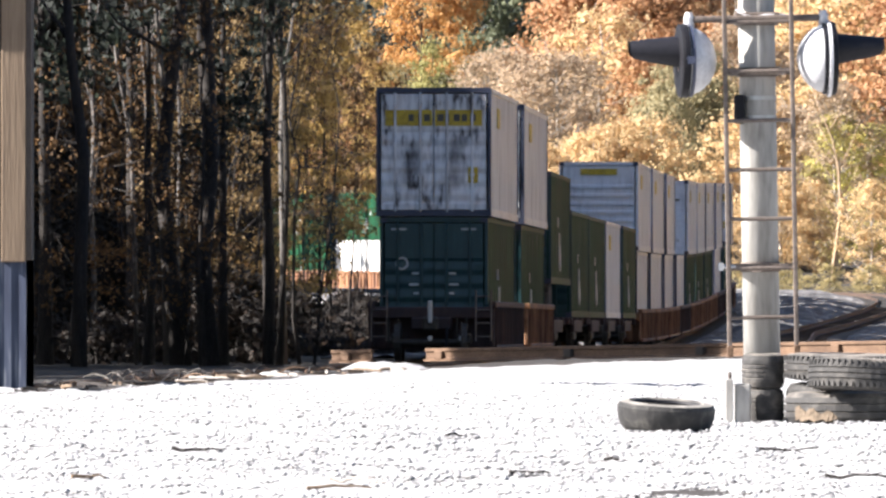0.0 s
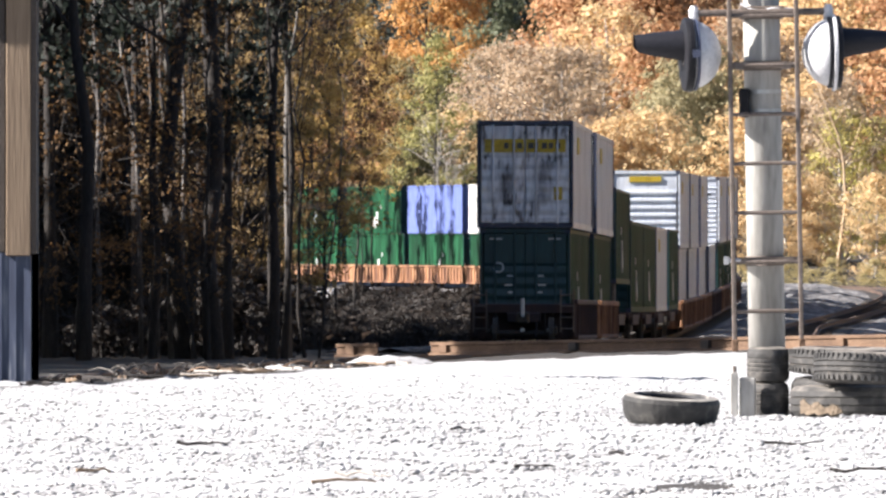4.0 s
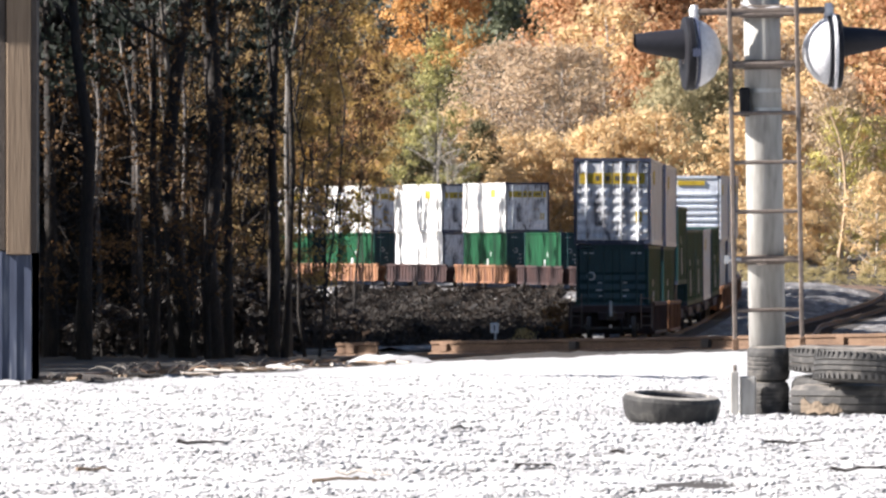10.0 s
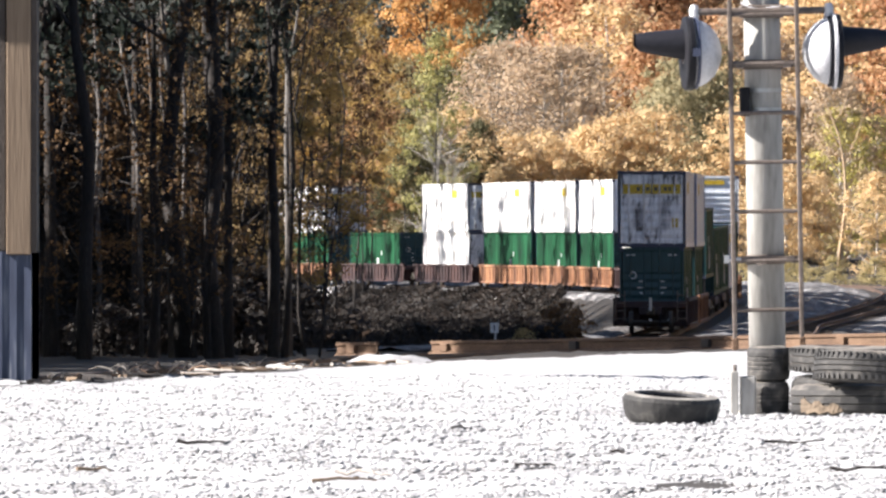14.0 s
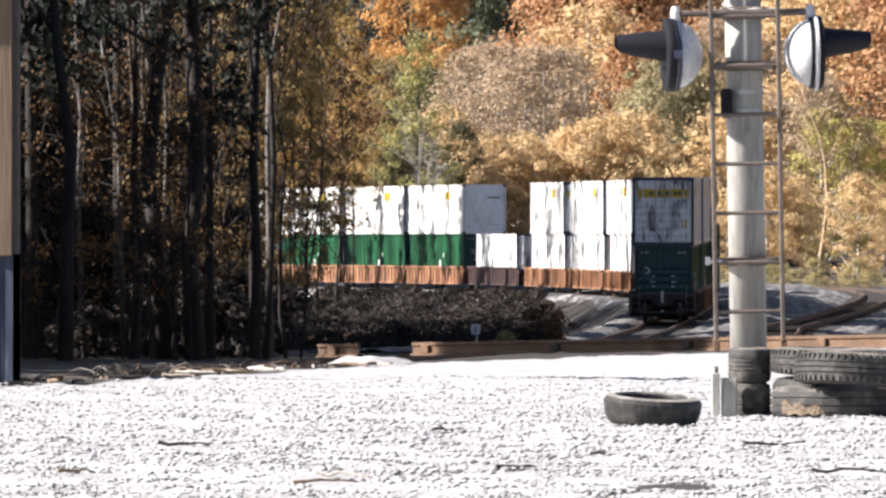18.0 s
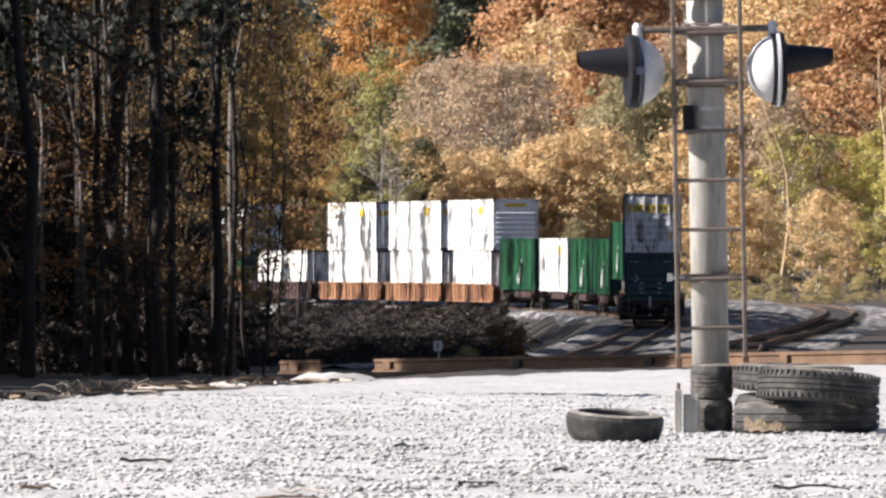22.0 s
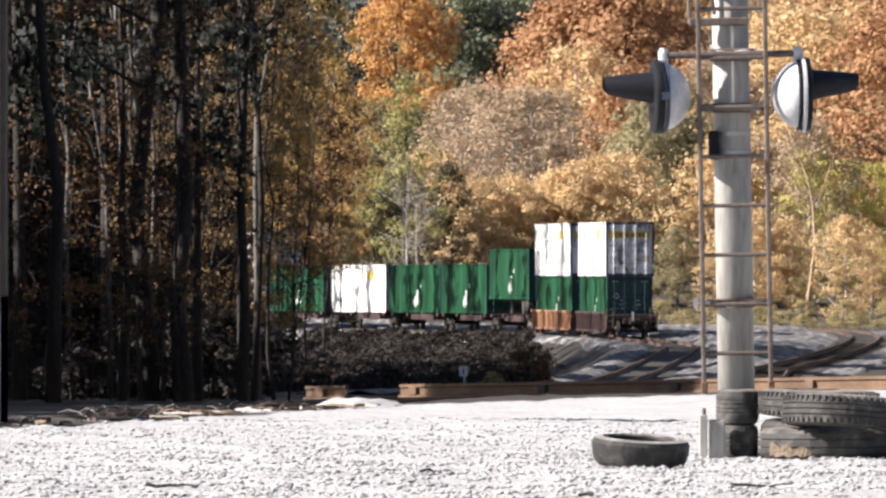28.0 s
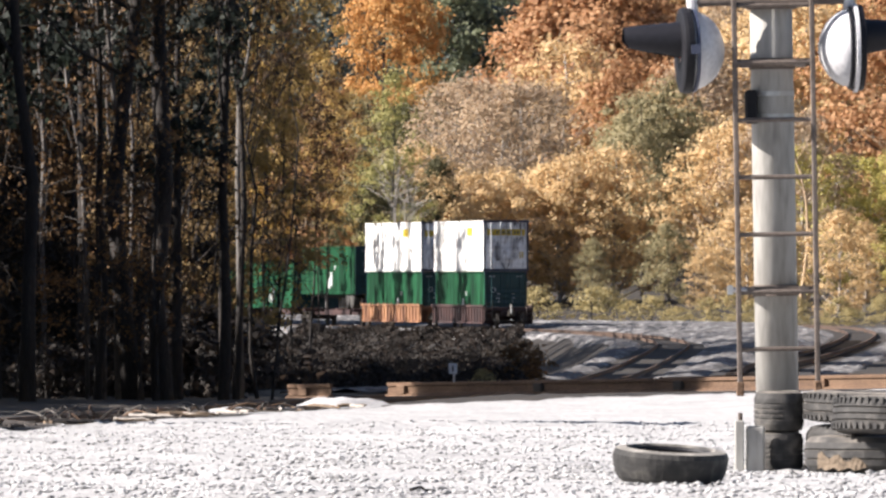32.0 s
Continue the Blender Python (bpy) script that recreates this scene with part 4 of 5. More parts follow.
# meter stub beside the tyres
stub = thing("conduit_stub", "grey metal conduit stub and box beside the tyres", "utility box", pose(1.80, 76.6, 0))
part("plate", Geo().box(-0.03, 0.02, -0.02, 0.02, -0.02, 0.27, 0.006), M["mast"], stub)
part("pin", Geo().tube((0.0, 0, 0.26), (0.0, 0, 0.31), 0.012, n=6), M["ladder"], stub)
part("box", Geo().box(0.03, 0.13, 0.0, 0.12, -0.02, 0.24, 0.01), M["mast"], stub)


# ---- shed at the edge ----
def make_shed():
    y, x = 121.0, -3.955
    shed = thing("shed", "small shed with tan corner boards above streaked galvanised sheet", "shed", pose(x, y, ground_z(x, y)))
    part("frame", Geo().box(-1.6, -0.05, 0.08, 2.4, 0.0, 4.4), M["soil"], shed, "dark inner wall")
    n = 22
    top = [(-1.62 + 1.57 * i / n, 0.0 + 0.012 * (i % 2)) for i in range(n + 1)]
    g = Geo().loft([[(a, b, z) for a, b in top] + [(-0.05, 2.42, z), (-1.62, 2.42, z)] for z in (-0.1, 1.25)])
    part("metal_skirting", g, M["sheet"], shed)
    part("corner_board", Geo().box(-0.29, -0.052, -0.04, 0.01, 1.22, 4.4, 0.008), M["wood"], shed)
    part("corner_board", Geo().box(-0.05, 0.005, -0.03, 0.2, 1.24, 4.4, 0.006), M["tie"], shed, "dark side board")
    part("upper_wall", Geo().box(-1.6, -0.30, 0.0, 0.08, 1.26, 4.4, 0.006), M["tie"], shed)
    part("roof", Geo().box(-1.9, 0.35, -0.3, 2.7, 4.4, 4.5, 0.02), M["sheet"], shed)


make_shed()


# ---- trees ----
TREES = {}


def crown_points(rng, height, spread, low, clumps, leaves, fluff):
    """Leaf places in loose clumps inside a rough crown."""
    t = rng.random(clumps) ** 0.8
    ang = rng.random(clumps) * 2 * math.pi
    zc = low + (height - low) * t
    env = np.sin(np.pi * np.clip(0.12 + 0.86 * t, 0, 1)) ** 0.7
    rad = spread * env * np.sqrt(rng.random(clumps)) * (0.8 + 0.5 * rng.random(clumps))
    centers = np.stack([rad * np.cos(ang), rad * np.sin(ang), zc], 1)
    pick = rng.integers(0, clumps, leaves)
    size = fluff * (0.5 + rng.random(clumps))
    way = rng.normal(size=(leaves, 3))
    way /= np.linalg.norm(way, axis=1, keepdims=True)
    far = 1.35 * rng.random(leaves) ** 0.45 + 0.22 * rng.normal(size=leaves)
    pts = centers[pick] + way * (far * size[pick])[:, None] * np.array([1, 1, 0.62])
    return pts, centers, way


def tree_kind(name, leaf, bark, height, spread, low, clumps, leaves, fluff, size, seed, trunk_r=0.16, limbs=16, bend=0.5, lean=0.0):
    rng = np.random.default_rng(seed)
    wood = Geo()
    pts, rad = [], []
    off = np.cumsum(rng.normal(size=(9, 2)) * bend * 0.12, axis=0)
    for k in range(9):
        h = height * 0.96 * k / 8
        pts.append((off[k][0] + lean * h, off[k][1], h - (0.4 if k == 0 else 0)))
        rad.append(trunk_r * (1.25 if k == 0 else 1.0) * (1 - 0.9 * k / 8) + 0.012)
    wood.pipe(pts, rad, 9)
    leafp = None
    if leaves:
        leafp, centers, way = crown_points(rng, height, spread, low, clumps, leaves, fluff)
        leafp[:, 0] += lean * leafp[:, 2]
        centers[:, 0] += lean * centers[:, 2]
    else:
        _, centers, way = crown_points(rng, height, spread, low, max(limbs * 2, 8), 4, 0.1)
    for c in centers[:limbs]:
        h = max(low * 0.75, c[2] - abs(rng.normal()) * 1.2 - 0.35 * math.hypot(c[0], c[1]))
        k = min(7.9, h / (height * 0.96) * 8)
        i = int(k)
        a = Vector(pts[i]).lerp(Vector(pts[i + 1]), k - i)
        r = (rad[i] + rad[i + 1]) / 2
        b = Vector(c)
        mid = a.lerp(b, 0.5) + Vector(rng.normal(size=3)) * 0.18
        wood.pipe([a, mid, b], [r * 0.55, r * 0.3, 0.008], 5)
        for _ in range(2 if leaves else 7):
            e = b + Vector(rng.normal(size=3)) * (0.7 if leaves else 0.9)
            s = a.lerp(b, 0.4 + 0.55 * rng.random())
            if not leaves:
                e.z = max(e.z, s.z + 0.3)
            wood.pipe([s, s.lerp(e, 0.5) + Vector(rng.normal(size=3)) * 0.06, e], [r * 0.16 + 0.006, 0.012, 0.005], 4)
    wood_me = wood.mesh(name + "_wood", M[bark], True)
    leaf_me = None
    if leaves:
        normals = rng.normal(size=(leaves, 3)) * 0.4 + way * 0.9
        out = leafp - np.array([lean * height * 0.5, 0, low + (height - low) * 0.4])
        normals += 0.5 * out / (np.linalg.norm(out, axis=1, keepdims=True) + 1e-6)
        normals[:, 2] += 0.25
        normals /= np.linalg.norm(normals, axis=1, keepdims=True)
        leaf_me = leaves_mesh(name + "_leaves", leafp, normals, size * (0.6 + 0.8 * rng.random(leaves)), M[leaf], rng)
    TREES[name] = (wood_me, leaf_me, height)


def plant(kind, x, y, height, label, turn=0.0, wide=1.0, category="tree", name="tree", group=""):
    wood_me, leaf_me, h = TREES[kind]
    k = height / h
    ob = new(name)
    ob.empty_display_size = 0.3
    ob.matrix_basis = pose(x, y, ground_z(x, y) - 0.1, 0, 0, turn) @ Matrix.Diagonal((k * wide, k * wide, k, 1))
    tagged(ob, label, category, group)
    part("trunk", wood_me, None, ob)
    if leaf_me:
        part("crown", leaf_me, None, ob)
    return ob


def grove(name, spots, leaf, bark, label):
    """Many distant trees joined into one wood: (kind, x, y, height, turn, wide)."""
    lv, wv, wf, k0 = [], [], [], 0
    for kind, x, y, h, turn, wide in spots:
        wood_me, leaf_me, hh = TREES[kind]
        k = h / hh
        m = np.array(pose(x, y, ground_z(x, y) - 0.1, 0, 0, turn) @ Matrix.Diagonal((k * wide, k * wide, k, 1)))
        for me, box in ((leaf_me, lv), (wood_me, wv)):
            co = np.empty(len(me.vertices) * 3, np.float32)
            me.vertices.foreach_get("co", co)
            box.append(co.reshape(-1, 3) @ m[:3, :3].T + m[:3, 3])
        wf += [tuple(i + k0 for i in p.vertices) for p in wood_me.polygons]
        k0 += len(wood_me.vertices)
    v = np.concatenate(lv)
    n = len(v) // 3
    me = bpy.data.meshes.new(name + "_leaves")
    me.vertices.add(3 * n)
    me.vertices.foreach_set("co", v.astype(np.float32).ravel())
    me.loops.add(3 * n)
    me.loops.foreach_set("vertex_index", np.arange(3 * n, dtype=np.int32))
    me.polygons.add(n)
    me.polygons.foreach_set("loop_start", np.arange(0, 3 * n, 3, dtype=np.int32))
    me.polygons.foreach_set("loop_total", np.full(n, 3, dtype=np.int32))
    me.materials.append(M[leaf])
    me.update(calc_edges=True)
    ob = part(name, me, None)
    tagged(ob, label, "wood", kind="stuff")
    wm = bpy.data.meshes.new(name + "_stems")
    wm.from_pydata(np.concatenate(wv).tolist(), [], wf)
    wm.materials.append(M[bark])
    tagged(part("stems", wm, None, ob), kind="stuff")


# far slope kinds
for s in (1, 2):
    tree_kind("rust%d" % s, "leaf_rust", "bark", 13, 4.4, 1.0, 130, 7600, 0.8, 0.14, 10 + s, limbs=24)
    tree_kind("tan%d" % s, "leaf_tan", "pale_bark", 11, 4.2, 0.6, 130, 7600, 0.75, 0.119, 20 + s, limbs=30)
    tree_kind("yellow%d" % s, "leaf_yellow", "bark", 13, 3.6, 1.5, 110, 7500, 0.65, 0.115, 30 + s, limbs=20)
    tree_kind("olive%d" % s, "leaf_olive", "bark", 12, 3.4, 0.6, 110, 7500, 0.65, 0.115, 40 + s)
    tree_kind("pine%d" % s, "leaf_hill_pine", "bark", 17, 3.6, 2.0, 120, 6000, 0.7, 0.2, 50 + s)
    tree_kind("greyed%d" % s, "leaf_greyed", "pale_bark", 12, 4.2, 0.8, 120, 6000, 0.7, 0.1, 60 + s, 0.12, 90, 0.5)
tree_kind("orange1", "leaf_orange", "bark", 13, 4.5, 3.0, 70, 7000, 0.85, 0.14, 66)
tree_kind("yellow_green1", "leaf_yellow_green", "pale_bark", 13, 3.8, 1.0, 110, 7000, 0.65, 0.115, 71, limbs=24)
tree_kind("yellow_green2", "leaf_yellow_green", "pale_bark", 12, 3.2, 0.6, 90, 6000, 0.6, 0.11, 72, limbs=24)
tree_kind("bare1", "leaf_tan", "pale_bark", 8, 2.6, 1.6, 10, 0, 0.5, 0.1, 81, 0.10, 15, 0.3)
tree_kind("bare2", "leaf_tan", "warm_bark", 14, 3.0, 5.0, 20, 0, 0.5, 0.1, 82, 0.2, 12, 0.9)
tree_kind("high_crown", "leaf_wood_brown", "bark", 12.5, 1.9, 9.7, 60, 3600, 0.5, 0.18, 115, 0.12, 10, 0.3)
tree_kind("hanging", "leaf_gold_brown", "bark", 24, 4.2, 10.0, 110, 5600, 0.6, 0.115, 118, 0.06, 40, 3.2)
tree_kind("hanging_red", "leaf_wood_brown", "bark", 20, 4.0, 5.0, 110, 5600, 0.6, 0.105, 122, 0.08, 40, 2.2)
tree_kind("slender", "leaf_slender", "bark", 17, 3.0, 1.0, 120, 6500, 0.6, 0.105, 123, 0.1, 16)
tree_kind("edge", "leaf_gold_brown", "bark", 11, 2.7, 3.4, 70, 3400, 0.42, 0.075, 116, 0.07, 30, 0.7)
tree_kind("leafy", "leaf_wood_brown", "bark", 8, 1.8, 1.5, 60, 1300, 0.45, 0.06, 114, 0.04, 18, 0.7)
tree_kind("twiggy", "leaf_tan", "bark", 8, 1.2, 1.0, 20, 0, 0.5, 0.1, 83, 0.045, 7, 0.8)
tree_kind("brush", "leaf_tan", "bark", 3.0, 2.4, 0.1, 60, 1800, 0.4, 0.11, 91, 0.04, 10)
tree_kind("brush_weed", "leaf_weed", "bark", 3.0, 1.6, 0.1, 50, 1100, 0.4, 0.09, 95, 0.03, 14)
tree_kind("brush_dry", "leaf_shrub", "bark", 2.0, 1.8, 0.05, 45, 1100, 0.32, 0.085, 94, 0.03, 6)
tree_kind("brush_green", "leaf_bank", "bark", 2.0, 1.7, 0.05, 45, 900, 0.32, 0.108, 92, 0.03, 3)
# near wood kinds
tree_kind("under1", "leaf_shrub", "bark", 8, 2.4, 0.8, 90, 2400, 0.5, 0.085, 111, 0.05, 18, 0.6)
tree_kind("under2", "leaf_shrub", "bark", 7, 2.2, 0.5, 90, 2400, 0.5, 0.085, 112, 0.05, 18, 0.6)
tree_kind("dark_olive1", "leaf_dark_olive", "bark", 11, 2.6, 0.8, 90, 6000, 0.5, 0.1, 47)
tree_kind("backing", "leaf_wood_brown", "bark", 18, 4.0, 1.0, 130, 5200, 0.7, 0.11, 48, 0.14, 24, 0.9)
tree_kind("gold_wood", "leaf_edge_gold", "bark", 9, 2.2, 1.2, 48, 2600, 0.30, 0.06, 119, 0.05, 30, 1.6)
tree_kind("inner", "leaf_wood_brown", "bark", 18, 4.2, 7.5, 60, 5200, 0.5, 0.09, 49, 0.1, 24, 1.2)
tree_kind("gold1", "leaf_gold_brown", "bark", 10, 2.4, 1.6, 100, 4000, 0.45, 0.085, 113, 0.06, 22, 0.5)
tree_kind("evergreen", "leaf_shaded_pine", "bark", 18, 3.0, 6.0, 90, 5200, 0.6, 0.12, 121, 0.18, 20, 0.2)

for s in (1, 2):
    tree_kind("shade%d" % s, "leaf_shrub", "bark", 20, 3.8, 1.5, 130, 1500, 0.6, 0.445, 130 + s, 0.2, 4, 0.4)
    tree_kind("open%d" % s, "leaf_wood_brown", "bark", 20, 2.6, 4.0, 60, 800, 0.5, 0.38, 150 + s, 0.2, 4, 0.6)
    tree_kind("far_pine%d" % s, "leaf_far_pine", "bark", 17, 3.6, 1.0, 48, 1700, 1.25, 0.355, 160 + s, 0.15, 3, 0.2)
# coarse trees for the unseen wood that bounces light
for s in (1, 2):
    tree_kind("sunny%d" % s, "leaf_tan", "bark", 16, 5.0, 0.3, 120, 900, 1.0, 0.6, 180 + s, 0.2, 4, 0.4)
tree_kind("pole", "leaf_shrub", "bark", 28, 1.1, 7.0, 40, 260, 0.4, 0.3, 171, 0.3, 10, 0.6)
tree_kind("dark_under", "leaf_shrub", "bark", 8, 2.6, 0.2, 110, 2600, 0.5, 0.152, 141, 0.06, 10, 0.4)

LABEL = {"inner": "brown-leaved tree in the wood", "dark_olive": "dark olive evergreen behind the bend", "backing": "brown-leaved tree deep in the wood", "rust": "rust-orange autumn tree on the hillside", "tan": "tan half-bare autumn tree on the hillside", "yellow": "golden-leaved tree behind the railway bend",
         "olive": "olive green tree on the slope", "pine": "dark green pine on the far hill", "orange": "bright orange tree on the far hill",
         "yellow_green": "yellow-green tree beyond the tracks", "greyed": "half-bare grey-brown tree with fine branches on the slope", "bare": "bare grey tree beyond the tracks", "brush": "dry tan brush on the slope"}

rt = random.Random(5)
rb = random.Random(8)


def zone(y, spread, u0, u1, count, kinds, h0, h1):
    """Trees at about y, from bearing u0 to u1 (metres to the side per 1000 m)."""
    for i in range(count):
        yy = y + rt.uniform(-spread, spread)
        u = u0 + (u1 - u0) * (i + 0.5 + rt.uniform(-0.3, 0.3)) / count
        k = rt.choice(kinds)
        plant(k, u * yy / 1000, yy, rt.uniform(h0, h1), LABEL[k.rstrip("123456789")], rt.uniform(0, 360), rt.uniform(0.9, 1.15))


# along the back of the bend
zone(905, 10, -36, -13, 7, ["yellow1", "olive1", "yellow2", "rust1"], 11, 15)
zone(895, 8, -13, -5, 5, ["rust2", "yellow2", "greyed1"], 10, 14)
zone(890, 6, -5, 1, 4, ["greyed2", "olive1"], 8, 11)
for x, y, h in ((-2.6, 882, 11), (-1.3, 884, 9.5), (-4.4, 880, 7)):
    plant("dark_olive1", x, y, h, "dark olive evergreen behind the bend", rt.uniform(0, 360), 0.6)
zone(560, 30, -36, -17, 16, ["backing"], 15, 21)
zone(352, 18, -35, -18.5, 10, ["inner"], 10, 15)
for u, y, h in ((-19.3, 311, 8.5), (-17.6, 314, 9.5), (-16.4, 310, 7.5), (-15.2, 315, 10), (-14.2, 311, 8)):
    plant("gold_wood", u * y / 1000, y, h, "golden-brown tree among the dark trunks", rt.uniform(0, 360), 0.8, group="trees of the wood")
zone(890, 8, 1, 18, 9, ["tan1", "tan2"], 8.6, 11.2)
zone(918, 5, 17.5, 21.5, 3, ["olive1", "olive2"], 12.5, 15.5)
zone(890, 10, 25, 32.5, 5, ["greyed1", "tan1", "tan2"], 11, 15)
zone(886, 8, 32, 43, 5, ["yellow_green1", "yellow_green2"], 9.5, 13)
zone(925, 8, 38, 50, 4, ["rust1", "orange1", "rust2"], 18, 22)
zone(960, 10, -26, -8, 5, ["rust1", "olive2", "rust2"], 13, 17)
zone(945, 6, -3, 4, 3, ["dark_olive1", "olive2"], 12, 14.5)
zone(935, 8, 3, 12, 5, ["greyed1", "greyed2"], 12.5, 15.5)
zone(960, 10, 9, 24, 8, ["rust1", "tan1", "tan2"], 12, 17)
zone(970, 10, 22, 31, 4, ["tan2", "greyed1", "olive2"], 13, 17)
zone(975, 12, 28, 48, 7, ["tan1", "tan2", "yellow1"], 14, 19)
zone(1010, 10, 10, 21, 7, ["rust1", "rust2", "rust2"], 15, 19)
zone(1050, 14, 15, 48, 10, ["tan1", "tan2", "greyed2", "rust1"], 14, 18)
zone(1130, 18, 22, 48, 7, ["rust1", "rust2", "orange1"], 13, 16)
plant("olive2", 17.3, 903, 14.5, "dull green tree among the autumn trees", 0, 0.55)
for u, y, h in ((-10.2, 655, 25), (-7.6, 690, 18.5), (-5.4, 735, 16), (-14.5, 560, 23), (-12.0, 700, 27), (-9.0, 640, 18), (-11.2, 610, 22), (-6.6, 760, 17.5)):
    plant("hanging_red" if u in (-9.0, -7.6) else "hanging", u * y / 1000, y, h, "tall tree with dull brown hanging leaves by the bend", rt.uniform(0, 360), 0.85)
plant("orange1", -1.4, 1026, 17, LABEL["orange"], 40, 0.75)
plant("orange1", 1.0, 1030, 16, LABEL["orange"], 140, 0.75)
plant("rust1", -5.6, 1020, 9, LABEL["rust"], 140)
far = []
for y0, u0, u1, count in ((1072, -9, 9, 8), (1125, -9, 12, 7), (1150, -12, 16, 12), (1280, -36, 48, 22), (1420, -38, 50, 22), (1580, -38, 50, 22), (1750, -38, 50, 22)):
    for i in range(count):
        u = u0 + (u1 - u0) * (i + rt.random()) / count
        y = y0 + rt.uniform(-25, 25)
        far.append((rt.choice(["far_pine1", "far_pine2"]), u * y / 1000, y, rt.uniform(13, 19), rt.uniform(0, 360), 1.1))
grove("pine_wood", far, "leaf_pine", "bark", "dense dark blue-green pine wood on the far hill")
for u, y, h, turn in ((2.6, 1046, 19, 30), (4.4, 1052, 21, 100), (6.4, 1060, 20, 200)):
    plant("pine%d" % (1 + h % 2), u * y / 1000, y, h, LABEL["pine"], turn, 0.9)
plant("slender", -0.5, 878, 17.0, "slender yellow-green tree behind the bend", 70, 0.85)
plant("dark_olive1", 2.6, 884, 10.5, "dark olive evergreen behind the bend", 140, 0.75)
plant("bare1", -0.4, 862, 10, LABEL["bare"], 20)
plant("bare1", 0.5, 866, 8.5, LABEL["bare"], 120)
crooked = thing("tree", "tall crooked bare tree with twin stems beyond the tracks", "tree", pose(27.4, 868, ground_z(27.4, 868) - 0.1))
for dx, top, r in ((0.0, 13.5, 0.13), (0.45, 9.5, 0.09)):
    path = [(0.15 + dx * 0.2, 0), (0.3 + dx, 1.8), (0.75 + dx, 5.2), (0.6 + dx, 8.0), (0.2 + dx * 0.6, 10.0), (-0.7, 12.2), (-1.5, 14.2)]
    part("trunk", Geo().pipe([(a, 0.2 * dx, z * top / 13.5) for a, z in path], [r * (1 - 0.13 * k) for k in range(7)], 8), M["warm_bark"], crooked, smooth=True)
for z, a, b, c in ((6.1, 0.7, 2.0, 8.4), (9.0, 0.4, -1.1, 11.5), (8.0, 0.6, 2.1, 11.6), (10.6, -0.1, 1.0, 13.2), (4.3, 0.7, -0.6, 6.2)):
    part("limb", Geo().pipe([(a, 0, z), ((a + b) / 2 + 0.1, 0.1, (z + c) / 2 - 0.2), (b, 0.1, c)], [0.06, 0.04, 0.012], 6), M["warm_bark"], crooked, smooth=True)
plant("bare2", 35.3, 872, 17, "tall crooked bare tree beyond the tracks", 200)
plant("olive1", 13.5, 878, 5, "small dull green tree by the bend", 0)
for i in range(22):
    u = 9 + 39 * i / 21 + rt.uniform(-1, 1)
    y = 846 + rt.uniform(-14, 14)
    plant("brush_weed", u * y / 1000, y, rt.uniform(0.7, 2.6), "dry yellowing brush beyond the tracks", rt.uniform(0, 360), 1.1, "bush", "bush")

for i in range(34):
    y = 788 + 46 * rb.random()
    plant("brush_weed", (21 + 28 * (i + rb.random()) / 34) * y / 1000, y, rb.uniform(0.4, 1.3), "dry yellowing weeds beyond the tracks", rb.uniform(0, 360), 1.5, "bush", "bush")
zone(866, 5, 39, 49, 4, ["yellow_green2"], 7.5, 10)
zone(868, 6, 20, 48, 9, ["tan1", "olive1", "tan2"], 4.5, 7.5)
for i in range(5):
    y = rt.uniform(285, 299)
    u = -15.5 - 18 * (i + rt.random()) / 5
    plant("leafy", u * y / 1000, y, rt.uniform(5, 9), "thin leafy sapling at the front of the wood", rt.uniform(0, 360), 0.9, group="trees of the wood")
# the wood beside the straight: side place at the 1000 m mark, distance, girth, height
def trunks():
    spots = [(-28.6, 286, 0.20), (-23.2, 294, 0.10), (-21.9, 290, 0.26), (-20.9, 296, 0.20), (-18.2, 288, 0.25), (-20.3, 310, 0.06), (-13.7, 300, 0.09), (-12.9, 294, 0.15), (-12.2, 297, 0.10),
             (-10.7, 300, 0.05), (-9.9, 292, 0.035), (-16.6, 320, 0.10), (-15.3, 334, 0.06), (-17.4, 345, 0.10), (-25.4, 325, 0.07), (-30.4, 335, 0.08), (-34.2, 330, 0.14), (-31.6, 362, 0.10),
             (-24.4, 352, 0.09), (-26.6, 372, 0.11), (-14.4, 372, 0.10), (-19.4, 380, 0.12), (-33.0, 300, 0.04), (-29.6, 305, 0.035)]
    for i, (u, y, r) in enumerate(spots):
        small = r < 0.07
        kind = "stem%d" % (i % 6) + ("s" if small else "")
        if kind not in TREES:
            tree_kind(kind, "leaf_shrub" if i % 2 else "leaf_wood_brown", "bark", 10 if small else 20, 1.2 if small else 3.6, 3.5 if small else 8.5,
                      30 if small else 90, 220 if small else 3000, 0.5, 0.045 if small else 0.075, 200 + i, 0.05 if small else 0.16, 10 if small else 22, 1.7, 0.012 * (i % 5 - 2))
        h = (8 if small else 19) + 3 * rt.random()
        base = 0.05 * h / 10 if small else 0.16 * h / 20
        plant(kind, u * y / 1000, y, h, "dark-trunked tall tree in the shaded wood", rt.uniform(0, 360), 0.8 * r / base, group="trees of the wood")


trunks()


